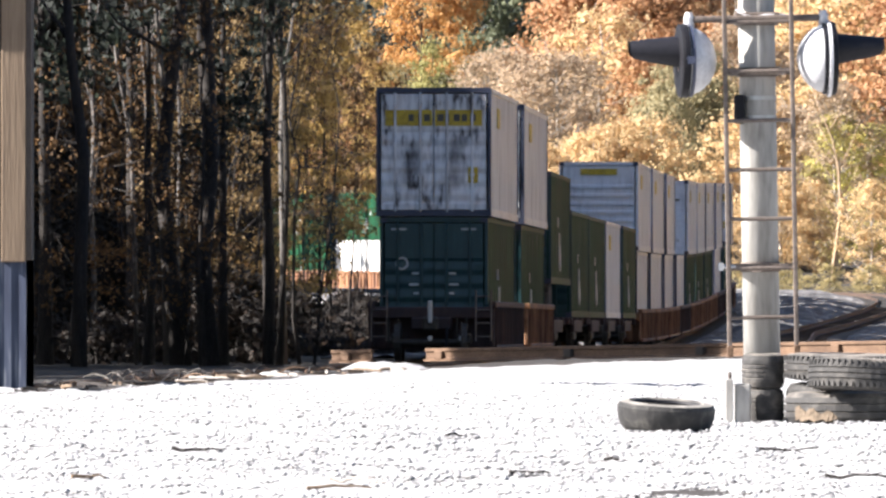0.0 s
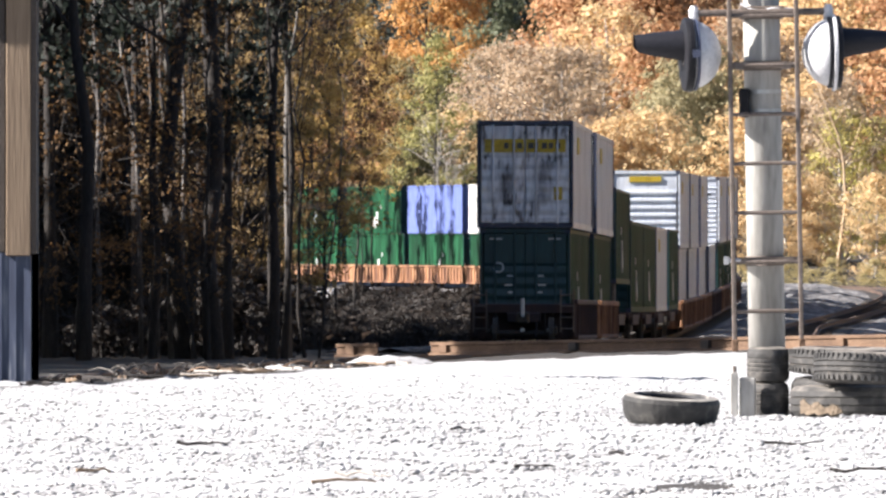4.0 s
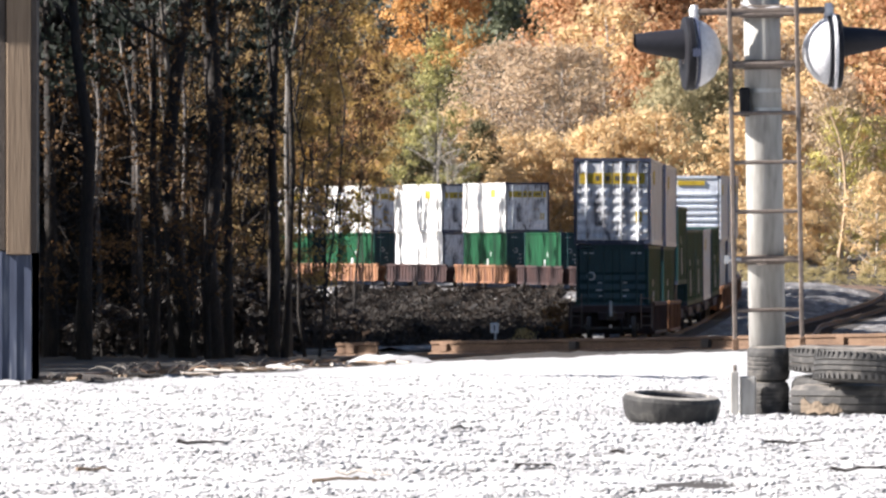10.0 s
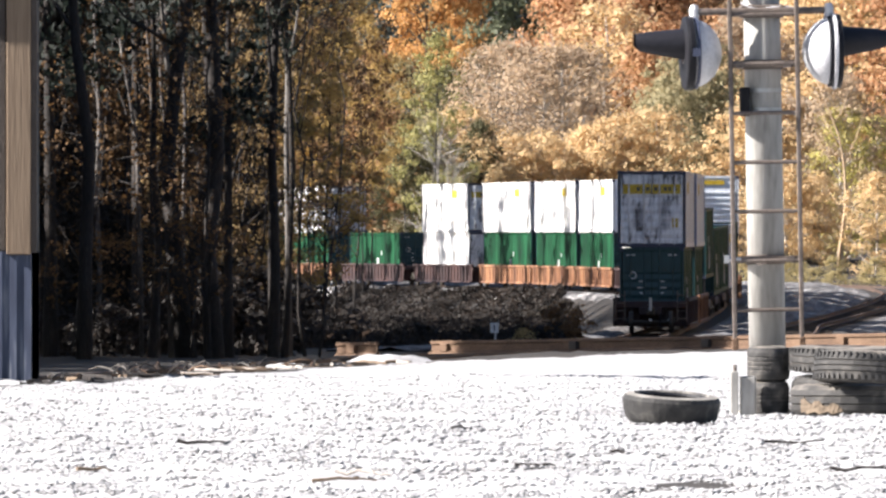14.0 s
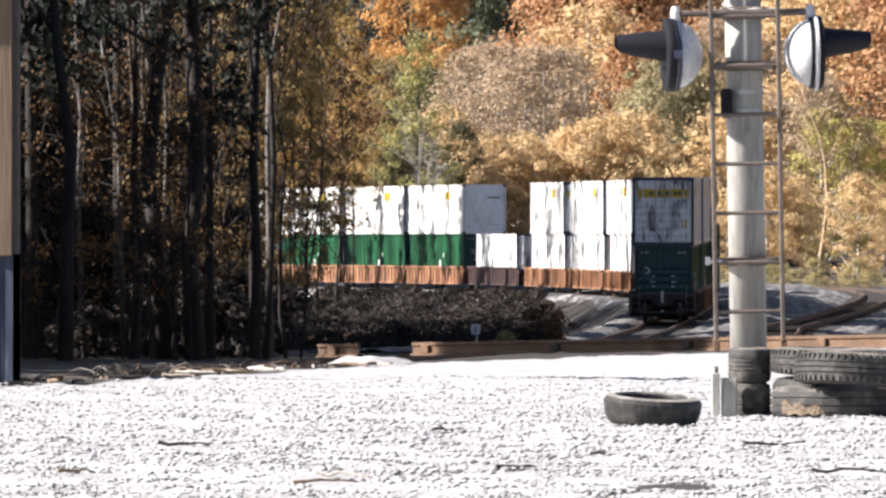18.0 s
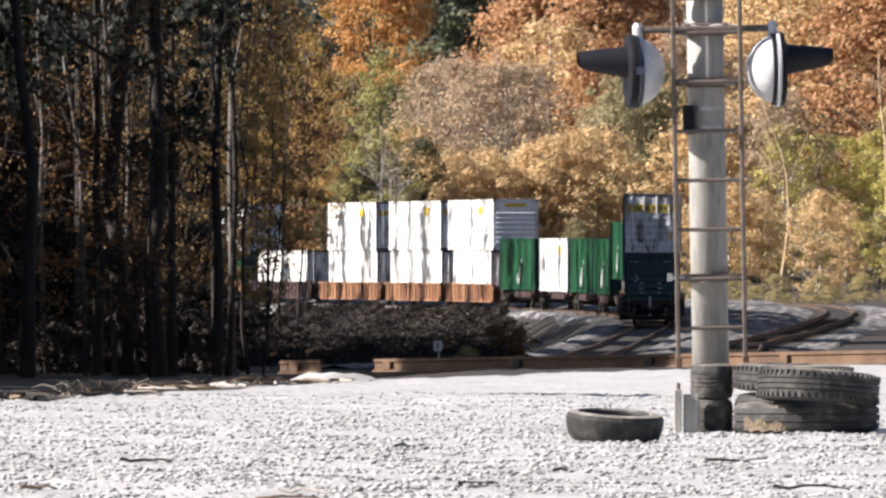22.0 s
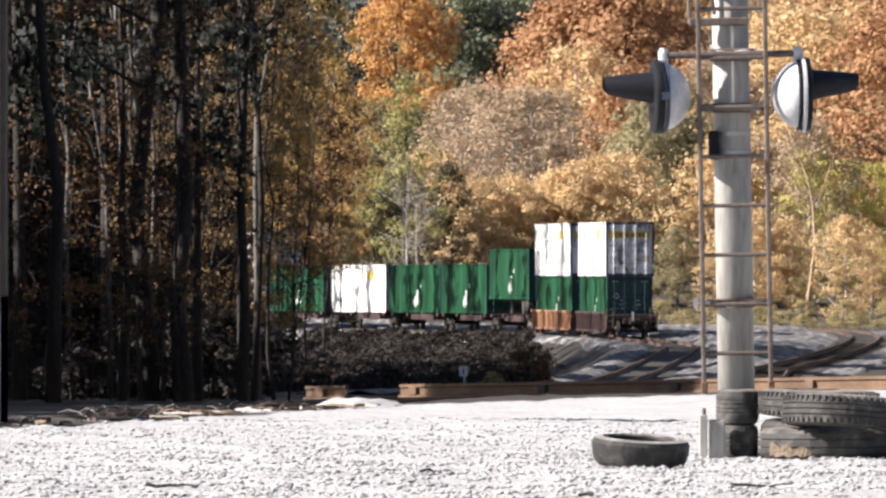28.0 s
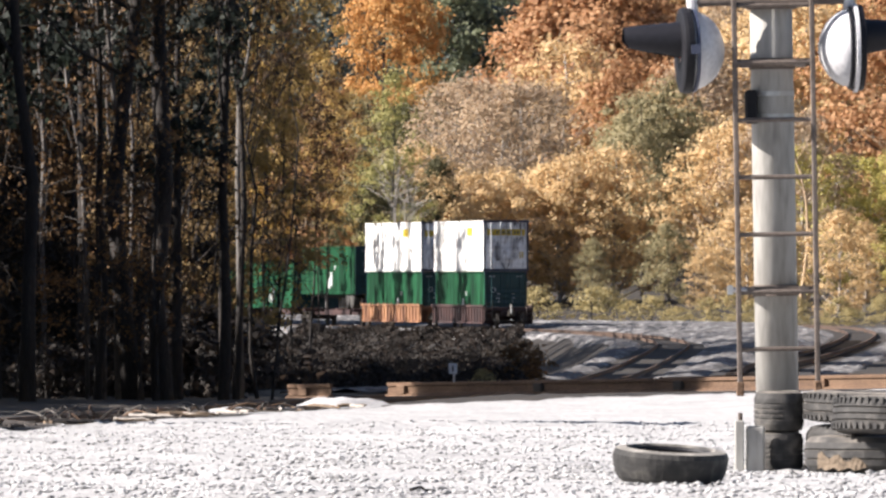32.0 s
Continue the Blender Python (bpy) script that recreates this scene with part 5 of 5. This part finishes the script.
def pale_stem(y, side, r, label, arms=()):
    """A slender stem, pale with painted sun: (bearing, height) stations from the ground up, and side arms (station,
    bearing, height).
    """
    x0 = side[0][0] * y / 1000
    ob = thing("tree", label, "tree", pose(x0, y, ground_z(x0, y) - 0.1), group="trees of the wood")
    pts = [(u * y / 1000 - x0, 0.05 * math.sin(3.0 * k), z) for k, (u, z) in enumerate(side)]
    n = len(pts)
    part("trunk", Geo().pipe(pts, [r * (1.15 - 0.5 * k / n) for k in range(n)], 8), M["stem_bark"], ob, smooth=True)
    for k, u, z in arms:
        a, b = Vector(pts[k]), Vector((u * y / 1000 - x0, 0.25, z))
        part("limb", Geo().pipe([a, a.lerp(b, 0.5) + Vector((0.06, 0.05, -0.12)), b], [r * 0.7, r * 0.5, r * 0.25], 6), M["stem_bark"], ob, smooth=True)


pale_stem(307, [(-27.9, 0), (-27.6, 2.0), (-27.85, 4.0), (-27.6, 6.0), (-28.0, 8.2), (-27.8, 10.5)], 0.06, "pale-barked stem standing beside a thick dark trunk", [(4, -27.0, 9.6), (3, -28.6, 7.4)])
pale_stem(300, [(-24.2, 0), (-24.4, 3.0), (-24.6, 5.2), (-25.2, 6.4), (-25.8, 7.4), (-26.3, 8.8), (-26.6, 11.0)], 0.045, "thin leaning pale stem in the wood", [(4, -25.0, 9.2)])
pale_stem(301, [(-22.9, 0), (-23.0, 2.6), (-23.1, 4.6), (-23.4, 6.4), (-23.8, 8.2), (-23.9, 10.6)], 0.055, "pale-barked slender tree in the wood", [(3, -22.9, 9.0), (4, -24.6, 10.2)])
pale_stem(299, [(-21.8, 0), (-21.9, 4.6), (-22.1, 5.4), (-22.6, 6.3), (-22.7, 7.0), (-22.3, 8.4), (-22.2, 10.5)], 0.05, "crooked pale stem in the wood", [(4, -23.1, 8.8)])
pale_stem(307, [(-20.8, 0), (-20.9, 3.0), (-20.7, 5.8), (-20.9, 7.4), (-20.6, 10.5)], 0.05, "pale-barked slender tree in the wood", [(3, -21.3, 9.4)])
pale_stem(300, [(-32.2, 0), (-32.0, 1.4), (-31.9, 3.2), (-31.7, 4.9), (-31.5, 5.3)], 0.035, "thin broken pale stem beside the shed")
pale_stem(298, [(-29.8, 0.3), (-29.3, 1.5), (-28.9, 2.4)], 0.025, "short leaning pale stick in the wood")
# pale strip added for the sunlit left edge of the thick trunk
pale_stem(299, [(-19.15, 0.0), (-19.2, 1.6), (-19.1, 3.2), (-19.2, 4.4)], 0.022, "thin pale strip for the sunlit edge of a dark trunk")
for i in range(30):
    y = rt.uniform(325, 440)
    x = -rt.uniform(18.5, 33) * y / 1000
    plant(rt.choice(["under1", "under2", "under1"]), x, y, rt.uniform(4, 9), "thin understorey tree with dull leaves", rt.uniform(0, 360), 1.0, group="trees of the wood")
for u, y, h in ((-16.2, 520, 11), (-15.0, 610, 12), (-17.5, 560, 13), (-19.5, 500, 12), (-21.5, 540, 14), (-18.2, 470, 10)):
    plant("gold1", u * y / 1000, y, h, "slender golden-leaved tree at the edge of the wood", rt.uniform(0, 360), 0.9)
# bare saplings and a forked pale tree before the wood
for i in range(3):
    y = rt.uniform(288, 300)
    u = -14.5 - 18 * (i + rt.random()) / 3
    plant("twiggy", u * y / 1000, y, rt.uniform(5, 9), "thin bare sapling at the front of the wood", rt.uniform(0, 360), rt.uniform(0.5, 0.8), group="trees of the wood")


def forked(x, y, fork, label, r, spread):
    ob = thing("tree", label, "tree", pose(x, y, ground_z(x, y) - 0.1))
    part("trunk", Geo().pipe([(0.05, 0, 0), (0, 0, fork * 0.4), (-0.04, 0, fork * 0.75), (0, 0, fork)], [r * 1.25, r, r * 0.9, r * 0.85], 10), M["grey_bark"], ob, smooth=True)
    for s in (-1, 1):
        limb = part("limb", Geo().pipe([(0, 0, fork - 0.1), (s * spread * 0.35, 0.1, fork + 0.9), (s * spread * 0.8, 0.2, fork + 2.6), (s * spread, 0.2, fork + 6)], [r * 0.7, r * 0.55, r * 0.45, 0.02], 8), M["grey_bark"], ob, smooth=True)
        for k in range(5):
            z = fork + 1.2 + k
            a = Vector((s * spread * min(1, 0.4 + 0.15 * k), 0.15, z))
            part("twig", Geo().pipe([a, a + Vector((rs0.uniform(-0.6, 0.6), 0.2, 0.5)), a + Vector((rs0.uniform(-1.2, 1.2), 0.3, 1.2))], [0.03, 0.02, 0.006], 5), M["grey_bark"], limb)


rs0 = random.Random(4)
forked(-3.79, 304, 7.2, "pale-barked tree forking high at the edge of the wood", 0.065, 0.55)
forked(-6.35, 291, 6.2, "grey tree with a forked trunk in the wood", 0.10, 0.35)
arch = thing("tree", "bent broken trunk with an arching pale limb", "tree", pose(-6.1, 305, ground_z(-6.1, 305) - 0.1))
part("trunk", Geo().pipe([(0.3, 0, 0), (0.28, 0, 2.5), (0.22, 0, 4.2), (0.1, 0, 4.95)], [0.17, 0.15, 0.11, 0.07], 10), M["bark"], arch, smooth=True)
part("limb", Geo().pipe([(0.12, -0.1, 4.9), (-0.05, -0.2, 5.1), (-0.28, -0.3, 5.05), (-0.42, -0.3, 4.6)], [0.07, 0.05, 0.04, 0.015], 7), M["grey_bark"], arch, smooth=True)
clump = random.Random(31)
spots = np.array([[clump.gauss(0.45, 0.35), clump.gauss(-0.2, 0.2), clump.gauss(4.6, 0.35)] for _ in range(260)])
faces_to = np.random.default_rng(32).normal(size=(260, 3))
faces_to /= np.linalg.norm(faces_to, axis=1, keepdims=True)
tagged(part("leaf_cluster", leaves_mesh("leaf_cluster", spots, faces_to, np.full(260, 0.06), M["leaf_wood_brown"], np.random.default_rng(33)), None, arch, "withered rust-brown leaves"), kind="stuff")
part("limb", Geo().pipe([(0.15, -0.1, 4.7), (0.4, -0.2, 4.75), (0.75, -0.3, 4.4)], [0.05, 0.035, 0.012], 7), M["grey_bark"], arch, smooth=True)

# near-black undergrowth added behind the trunks as dark fill for shade
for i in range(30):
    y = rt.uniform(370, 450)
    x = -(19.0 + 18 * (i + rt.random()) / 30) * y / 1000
    plant("dark_under", x, y, rt.uniform(4.5, 9.5), "dense near-black undergrowth, added as the wood's dark shade", rt.uniform(0, 360), 1.0, "bush", "bush", group="trees of the wood")
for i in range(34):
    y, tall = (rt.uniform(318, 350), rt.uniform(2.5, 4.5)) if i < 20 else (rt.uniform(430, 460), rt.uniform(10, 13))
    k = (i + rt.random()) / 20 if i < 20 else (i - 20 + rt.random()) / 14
    plant("dark_under", -(17 + 20 * k if i < 20 else 20.5 + 17 * k) * y / 1000, y, tall, "dense near-black undergrowth, added as the wood's dark shade", rt.uniform(0, 360), 1.0 if i < 20 else 0.8, "bush", "bush", group="trees of the wood")
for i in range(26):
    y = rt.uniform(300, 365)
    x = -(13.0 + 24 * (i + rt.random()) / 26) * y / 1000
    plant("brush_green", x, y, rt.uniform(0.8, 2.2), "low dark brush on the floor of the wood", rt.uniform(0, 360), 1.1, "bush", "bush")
for u, y, h, k in ((-9.7, 430, 10.5, "edge"), (-13.6, 450, 12, "edge")):
    plant(k, u * y / 1000, y, h, "slender tree with gold-brown leaves at the edge of the wood", rt.uniform(0, 360), 0.9)
for u, y, h in ((-31.5, 298, 20), (-24.5, 316, 20), (-21.0, 330, 20), (-17.2, 294, 14.5)):
    plant("evergreen", u * y / 1000, y, h, "dark evergreen tree in the wood", rt.uniform(0, 360), 0.8, group="trees of the wood")
# mostly unseen wood added towards the sun, to shade the straight
def shut(y):
    """Stretches where the added trees are tall enough to shade the whole train."""
    return 318 < y < 334 or 372 < y < 428 or 467 < y < 486 or 514 < y < 527 or 547 < y < 590


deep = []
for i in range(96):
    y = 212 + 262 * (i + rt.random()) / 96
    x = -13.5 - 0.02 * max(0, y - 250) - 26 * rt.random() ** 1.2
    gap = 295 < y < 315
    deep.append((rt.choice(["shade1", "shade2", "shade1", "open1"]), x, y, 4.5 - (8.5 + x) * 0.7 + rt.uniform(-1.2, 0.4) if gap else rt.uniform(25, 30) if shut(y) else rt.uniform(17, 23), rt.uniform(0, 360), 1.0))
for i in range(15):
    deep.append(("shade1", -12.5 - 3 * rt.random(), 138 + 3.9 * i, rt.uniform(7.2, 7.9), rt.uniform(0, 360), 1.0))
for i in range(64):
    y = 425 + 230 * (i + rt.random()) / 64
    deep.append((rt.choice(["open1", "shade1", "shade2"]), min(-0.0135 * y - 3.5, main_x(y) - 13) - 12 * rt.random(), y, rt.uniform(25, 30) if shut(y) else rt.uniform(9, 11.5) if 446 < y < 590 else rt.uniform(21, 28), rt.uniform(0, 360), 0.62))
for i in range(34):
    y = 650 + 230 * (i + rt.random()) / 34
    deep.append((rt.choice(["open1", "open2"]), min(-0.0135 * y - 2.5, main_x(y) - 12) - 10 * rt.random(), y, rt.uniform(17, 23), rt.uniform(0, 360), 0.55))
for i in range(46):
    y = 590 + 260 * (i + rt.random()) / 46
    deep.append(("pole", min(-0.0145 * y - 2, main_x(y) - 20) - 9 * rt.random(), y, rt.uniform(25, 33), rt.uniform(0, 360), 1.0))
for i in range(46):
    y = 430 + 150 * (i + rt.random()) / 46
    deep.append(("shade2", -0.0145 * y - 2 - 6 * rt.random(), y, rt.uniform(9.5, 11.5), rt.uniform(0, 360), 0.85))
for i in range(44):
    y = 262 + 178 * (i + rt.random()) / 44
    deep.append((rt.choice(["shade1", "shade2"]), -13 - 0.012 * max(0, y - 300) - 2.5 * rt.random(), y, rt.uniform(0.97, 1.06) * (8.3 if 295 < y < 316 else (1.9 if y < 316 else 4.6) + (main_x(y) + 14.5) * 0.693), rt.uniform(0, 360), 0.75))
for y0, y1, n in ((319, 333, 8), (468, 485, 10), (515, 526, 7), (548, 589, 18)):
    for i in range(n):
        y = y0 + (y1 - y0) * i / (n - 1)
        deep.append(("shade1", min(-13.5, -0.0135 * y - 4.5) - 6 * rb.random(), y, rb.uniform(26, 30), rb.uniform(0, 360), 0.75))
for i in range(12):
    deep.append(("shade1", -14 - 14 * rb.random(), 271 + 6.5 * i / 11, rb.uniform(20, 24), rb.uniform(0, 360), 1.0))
grove("deep_wood", deep, "leaf_shrub", "bark", "mostly unseen tall trees, added beside the railway to shade it")

# unseen crowns, set so their shadow falls on the middle of the rail
for y, h in ((199.2, 11.4), (197.4, 12.2), (195.8, 12.9)):
    plant("high_crown", -12.5, y, h, "unseen high-crowned tree, added to shade the rail along the lot", 40 * h, 0.66)

# unseen wood added on the outer side of the line, to bounce sunlight
outer = []
for i in range(70):
    y = 150 + 640 * (i + rb.random()) / 70
    outer.append((rb.choice(["sunny1", "sunny2"]), max(34, main_x(y) + 30, 0.047 * y + 5) + 9 * rb.random(), y, rb.uniform(13, 19), rb.uniform(0, 360), 1.0))
grove("outer_wood", outer, "leaf_tan", "bark", "unseen tan wood, added outside the railway to bounce warm light")

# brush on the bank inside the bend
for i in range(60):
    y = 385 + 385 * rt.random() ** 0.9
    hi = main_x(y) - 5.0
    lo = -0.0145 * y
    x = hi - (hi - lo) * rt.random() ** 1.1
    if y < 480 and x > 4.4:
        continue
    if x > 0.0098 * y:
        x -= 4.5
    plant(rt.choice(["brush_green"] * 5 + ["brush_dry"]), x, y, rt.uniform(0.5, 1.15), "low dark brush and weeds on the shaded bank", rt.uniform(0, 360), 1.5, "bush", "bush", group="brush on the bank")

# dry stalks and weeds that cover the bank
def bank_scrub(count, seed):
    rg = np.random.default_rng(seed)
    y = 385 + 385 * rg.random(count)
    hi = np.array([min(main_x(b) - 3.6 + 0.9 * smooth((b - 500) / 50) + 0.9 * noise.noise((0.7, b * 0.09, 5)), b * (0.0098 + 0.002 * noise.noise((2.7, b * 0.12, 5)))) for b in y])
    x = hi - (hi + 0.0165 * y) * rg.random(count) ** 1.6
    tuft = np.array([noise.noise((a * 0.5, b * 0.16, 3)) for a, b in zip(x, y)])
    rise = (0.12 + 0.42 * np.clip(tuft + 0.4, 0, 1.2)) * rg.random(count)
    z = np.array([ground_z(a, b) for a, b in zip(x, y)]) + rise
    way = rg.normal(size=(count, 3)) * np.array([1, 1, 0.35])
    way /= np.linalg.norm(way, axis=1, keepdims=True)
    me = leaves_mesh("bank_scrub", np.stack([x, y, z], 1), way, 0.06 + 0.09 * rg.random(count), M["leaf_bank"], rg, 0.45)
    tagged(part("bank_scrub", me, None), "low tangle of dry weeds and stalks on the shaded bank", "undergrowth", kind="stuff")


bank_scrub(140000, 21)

# rusty rail laid as a barrier along the edge of the lot
PROF = [(-0.08, 0.0), (0.08, 0.0), (0.075, 0.02), (0.014, 0.045), (0.014, 0.15), (0.04, 0.16), (0.04, 0.2), (0.03, 0.21), (-0.03, 0.21), (-0.04, 0.2), (-0.04, 0.16), (-0.014, 0.15), (-0.014, 0.045), (-0.075, 0.02)]


def barrier(x0, y0, z0, x1, y1, z1, label):
    ob = thing("rail_barrier", label, "rail", pose(x0, y0, z0), group="rails along the lot edge")
    d = Vector((x1 - x0, y1 - y0, z1 - z0))
    side = Vector((d.y, -d.x, 0)).normalized()
    n = max(2, int(d.length / 3))
    rings = [[d * (k / n) + side * a + Vector((0, 0, h)) for a, h in PROF] for k in range(n + 1)]
    part("rail", Geo().loft(rings), M["rail"], ob)
    for k in range(int(d.length / 3.1) + 1):
        p = d.normalized() * (0.35 + 3.1 * k)
        if p.length > d.length - 0.1:
            break
        g = Geo().box(-0.09, 0.09, -0.05, 0.05, 0.03, 0.165, 0.01).moved(Matrix.Translation(p + side * 0.035) @ Matrix.Rotation(math.atan2(d.y, d.x), 4, "Z"))
        part("joint_plate", g, M["tie"] if k % 3 else M["rail"], ob)


barrier(-1.70, 201.0, 0.0, -1.05, 200.4, 0.015, "short stub of rusty rail in the gravel")
barrier(-0.175, 203.0, 0.025, 8.9, 193.0, 0.20, "long rusty rail laid along the edge of the lot")

tree_kind("brush_rusty", "leaf_wood_brown", "bark", 2.0, 1.5, 0.05, 40, 1100, 0.32, 0.085, 96, 0.03, 6)
plant("brush_rusty", 4.0, 432, 1.5, "small rusty-brown shrub on the bank", 40, 1.1, "bush", "bush")
plant("brush_weed", 2.6, 405, 0.7, "small yellow-green weed clump by the rail", 10, 1.2, "bush", "bush")
# small marker sign
sign = thing("marker_sign", "small white number board on a thin post", "sign", pose(1.74, 415, ground_z(1.74, 415)))
part("post", Geo().tube((0, 0, -0.1), (0.02, 0, 1.1), 0.03, n=8), M["sign_white"], sign)
part("board", Geo().box(-0.16, 0.12, -0.05, -0.02, 0.78, 1.12, 0.01), M["sign_white"], sign)
part("mark", Geo().box(-0.05, 0.0, -0.056, -0.048, 0.85, 1.05), M["dark_mark"], sign)

# loose stones of the lot
rng = np.random.default_rng(3)


def stones(count, y0, y1, r0, r1, seed):
    rg = np.random.default_rng(seed)
    base = np.array([(1, 0, 0), (-1, 0, 0), (0, 1, 0), (0, -1, 0), (0, 0, 1), (0, 0, -1)], float)
    tri = np.array([(0, 2, 4), (2, 1, 4), (1, 3, 4), (3, 0, 4), (2, 0, 5), (1, 2, 5), (3, 1, 5), (0, 3, 5)])
    y = 1 / (1 / y0 + (1 / y1 - 1 / y0) * rg.random(count) ** 1.7)
    x = (rg.random(count) - 0.45) * 0.088 * y
    y = np.minimum(y, np.array([lot_edge(a) for a in x]) - 1.5 * rg.random(count))
    z = np.array([ground_z(a, b) + 0.012 + lot_bump(a, b) for a, b in zip(x, y)])
    r = r0 + (r1 - r0) * rg.random(count) ** 2
    pts = base[None] * (0.6 + 0.7 * rg.random((count, 6, 3))) * r[:, None, None] * np.array([1.3, 1.3, 0.55])
    ang = rg.random(count) * 6.28
    c, s = np.cos(ang)[:, None], np.sin(ang)[:, None]
    px, py = pts[:, :, 0] * c - pts[:, :, 1] * s, pts[:, :, 0] * s + pts[:, :, 1] * c
    v = np.stack([px + x[:, None], py + y[:, None], pts[:, :, 2] + z[:, None]], 2).reshape(-1, 3)
    f = (tri[None] + 6 * np.arange(count)[:, None, None]).reshape(-1, 3)
    me = bpy.data.meshes.new("stones")
    n = len(f)
    me.vertices.add(len(v))
    me.vertices.foreach_set("co", v.astype(np.float32).ravel())
    me.loops.add(3 * n)
    me.loops.foreach_set("vertex_index", f.astype(np.int32).ravel())
    me.polygons.add(n)
    me.polygons.foreach_set("loop_start", np.arange(0, 3 * n, 3, dtype=np.int32))
    me.polygons.foreach_set("loop_total", np.full(n, 3, dtype=np.int32))
    me.materials.append(M["stone"])
    me.update(calc_edges=True)
    return me


tagged(part("gravel_stones", stones(52000, 50, 126, 0.007, 0.022, 7), None), "loose pale crushed stones on the lot", "gravel", kind="stuff")


def heap(name, x, y, rx, ry, h, mat, label, seed, n=26):
    """A low uneven mound."""
    verts, faces = [], []
    for j in range(n + 1):
        for i in range(n + 1):
            a, b = -1.2 + 2.4 * i / n, -1.2 + 2.4 * j / n
            fall = max(0.0, 1 - a * a - b * b)
            px, py = x + a * rx, y + b * ry
            z = ground_z(px, py) - 0.04 + h * fall * (0.75 + 0.5 * noise.noise((px * 2.1, py * 0.9, seed))) + 0.03 * noise.noise((px * 7, py * 3, seed)) * (fall > 0)
            verts.append((px, py, z))
    for j in range(n):
        for i in range(n):
            k = j * (n + 1) + i
            faces.append((k, k + 1, k + n + 2, k + n + 1))
    return tagged(part(name, Geo().add(verts, faces), mat, smooth=True), label, "mound")


heap("gravel_mound", -0.85, 176, 0.85, 4, 0.17, M["lot"], "low heap of white gravel at the edge of the lot", 1)
heap("gravel_mound", -2.05, 158, 0.5, 3, 0.08, M["lot"], "low heap of white gravel at the edge of the lot", 2)
heap("gravel_mound", -4.2, 118, 0.9, 3, 0.05, M["lot"], "low ridge of pale gravel along the shed", 3)
# dark mound put where the pale ground only lies in shadow
heap("soil_mound", 1.9, 190, 1.9, 4, 0.10, M["soil"], "low dark soil mound, filling in for shaded ground", 5)
heap("soil_mound", -2.6, 180, 1.2, 5, 0.28, M["soil"], "low dark soil mound, filling in for shaded ground", 6)

rs = random.Random(11)


def stick(x, y, length, turn, r, label, mat="pale_bark", name="stick"):
    ob = thing(name, label, "stick", pose(x, y, ground_z(x, y) + r * 0.9 + 0.012, 0, 0, turn), group="sticks on the gravel")
    pts = [(length * (k / 5 - 0.5), rs.uniform(-0.03, 0.03) * length * 0.6, rs.uniform(0, 0.02)) for k in range(6)]
    part("stem", Geo().pipe(pts, [r * (1 - 0.12 * k) for k in range(6)], 6), M[mat], ob)
    a = Vector(pts[3])
    part("twig", Geo().pipe([a, a + Vector((length * 0.15, length * 0.12, 0.01))], [r * 0.5, r * 0.25], 5), M[mat], ob)


for x, y, l, t, r, m in ((0.43, 57.5, 0.2, 10, 0.012, "bark"), (-0.36, 56.5, 0.28, -25, 0.01, "pale_bark"), (-0.44, 55.5, 0.3, 15, 0.009, "wood"), (-0.62, 58, 0.16, 40, 0.009, "pale_bark"),
                         (-1.2, 62, 0.25, 5, 0.01, "bark"), (0.9, 60, 0.2, -12, 0.009, "bark"), (1.75, 62, 0.3, 8, 0.008, "bark"), (0.1, 66, 0.22, 60, 0.009, "bark"), (-1.6, 57, 0.18, 30, 0.01, "wood"), (1.95, 57, 0.35, -6, 0.009, "bark")):
    stick(x, y, l, t, r, "broken stick lying on the pale gravel", m)
for i in range(46):
    x = rs.uniform(-3.7, -0.4)
    y = lot_edge(x) + rs.uniform(-0.5, 5)
    stick(x, y, rs.uniform(0.2, 0.6), rs.uniform(-80, 80), rs.uniform(0.01, 0.035), "bleached branch in the debris along the lot", rs.choice(["pale_bark", "wood", "bark"]), "branch")


def brush_pile(x, y, width, height, n, seed, label):
    """Broken twigs thrown in a low tangle."""
    rg = random.Random(seed)
    ob = thing("brush_pile", label, "brush pile", pose(x, y, ground_z(x, y)))
    for k in range(n):
        a = Vector((rg.uniform(-0.5, 0.5) * width, rg.uniform(-0.8, 0.8), 0.0))
        way = Vector((rg.uniform(-1, 1) * width * 0.35, rg.uniform(-0.4, 0.4), 0.0))
        top = rg.uniform(0.15, 1.0) * height
        r = rg.uniform(0.004, 0.014)
        pts = [a, a + way * 0.35 + Vector((0, 0, top * 0.7)), a + way * 0.7 + Vector((0, 0, top)), a + way * 1.1 + Vector((0, 0, top * rg.uniform(0.3, 1.1)))]
        part("twig", Geo().pipe(pts, [r, r * 0.9, r * 0.7, r * 0.35], 5), M[rg.choice(["bark", "bark", "grey_bark", "rail"])], ob)


brush_pile(-3.05, 134, 1.0, 0.15, 30, 1, "low tangle of broken twigs at the edge of the lot")
brush_pile(-2.55, 141, 0.8, 0.11, 22, 2, "low tangle of bleached twigs at the edge of the lot")
brush_pile(-1.75, 155, 1.2, 0.12, 26, 3, "low tangle of bleached twigs at the edge of the lot")
brush_pile(-3.75, 126, 0.5, 0.06, 12, 4, "few dry twigs beside the shed")


def motions():
    for ob, rows in MOVES:
        walk(ob, rows)


motions()
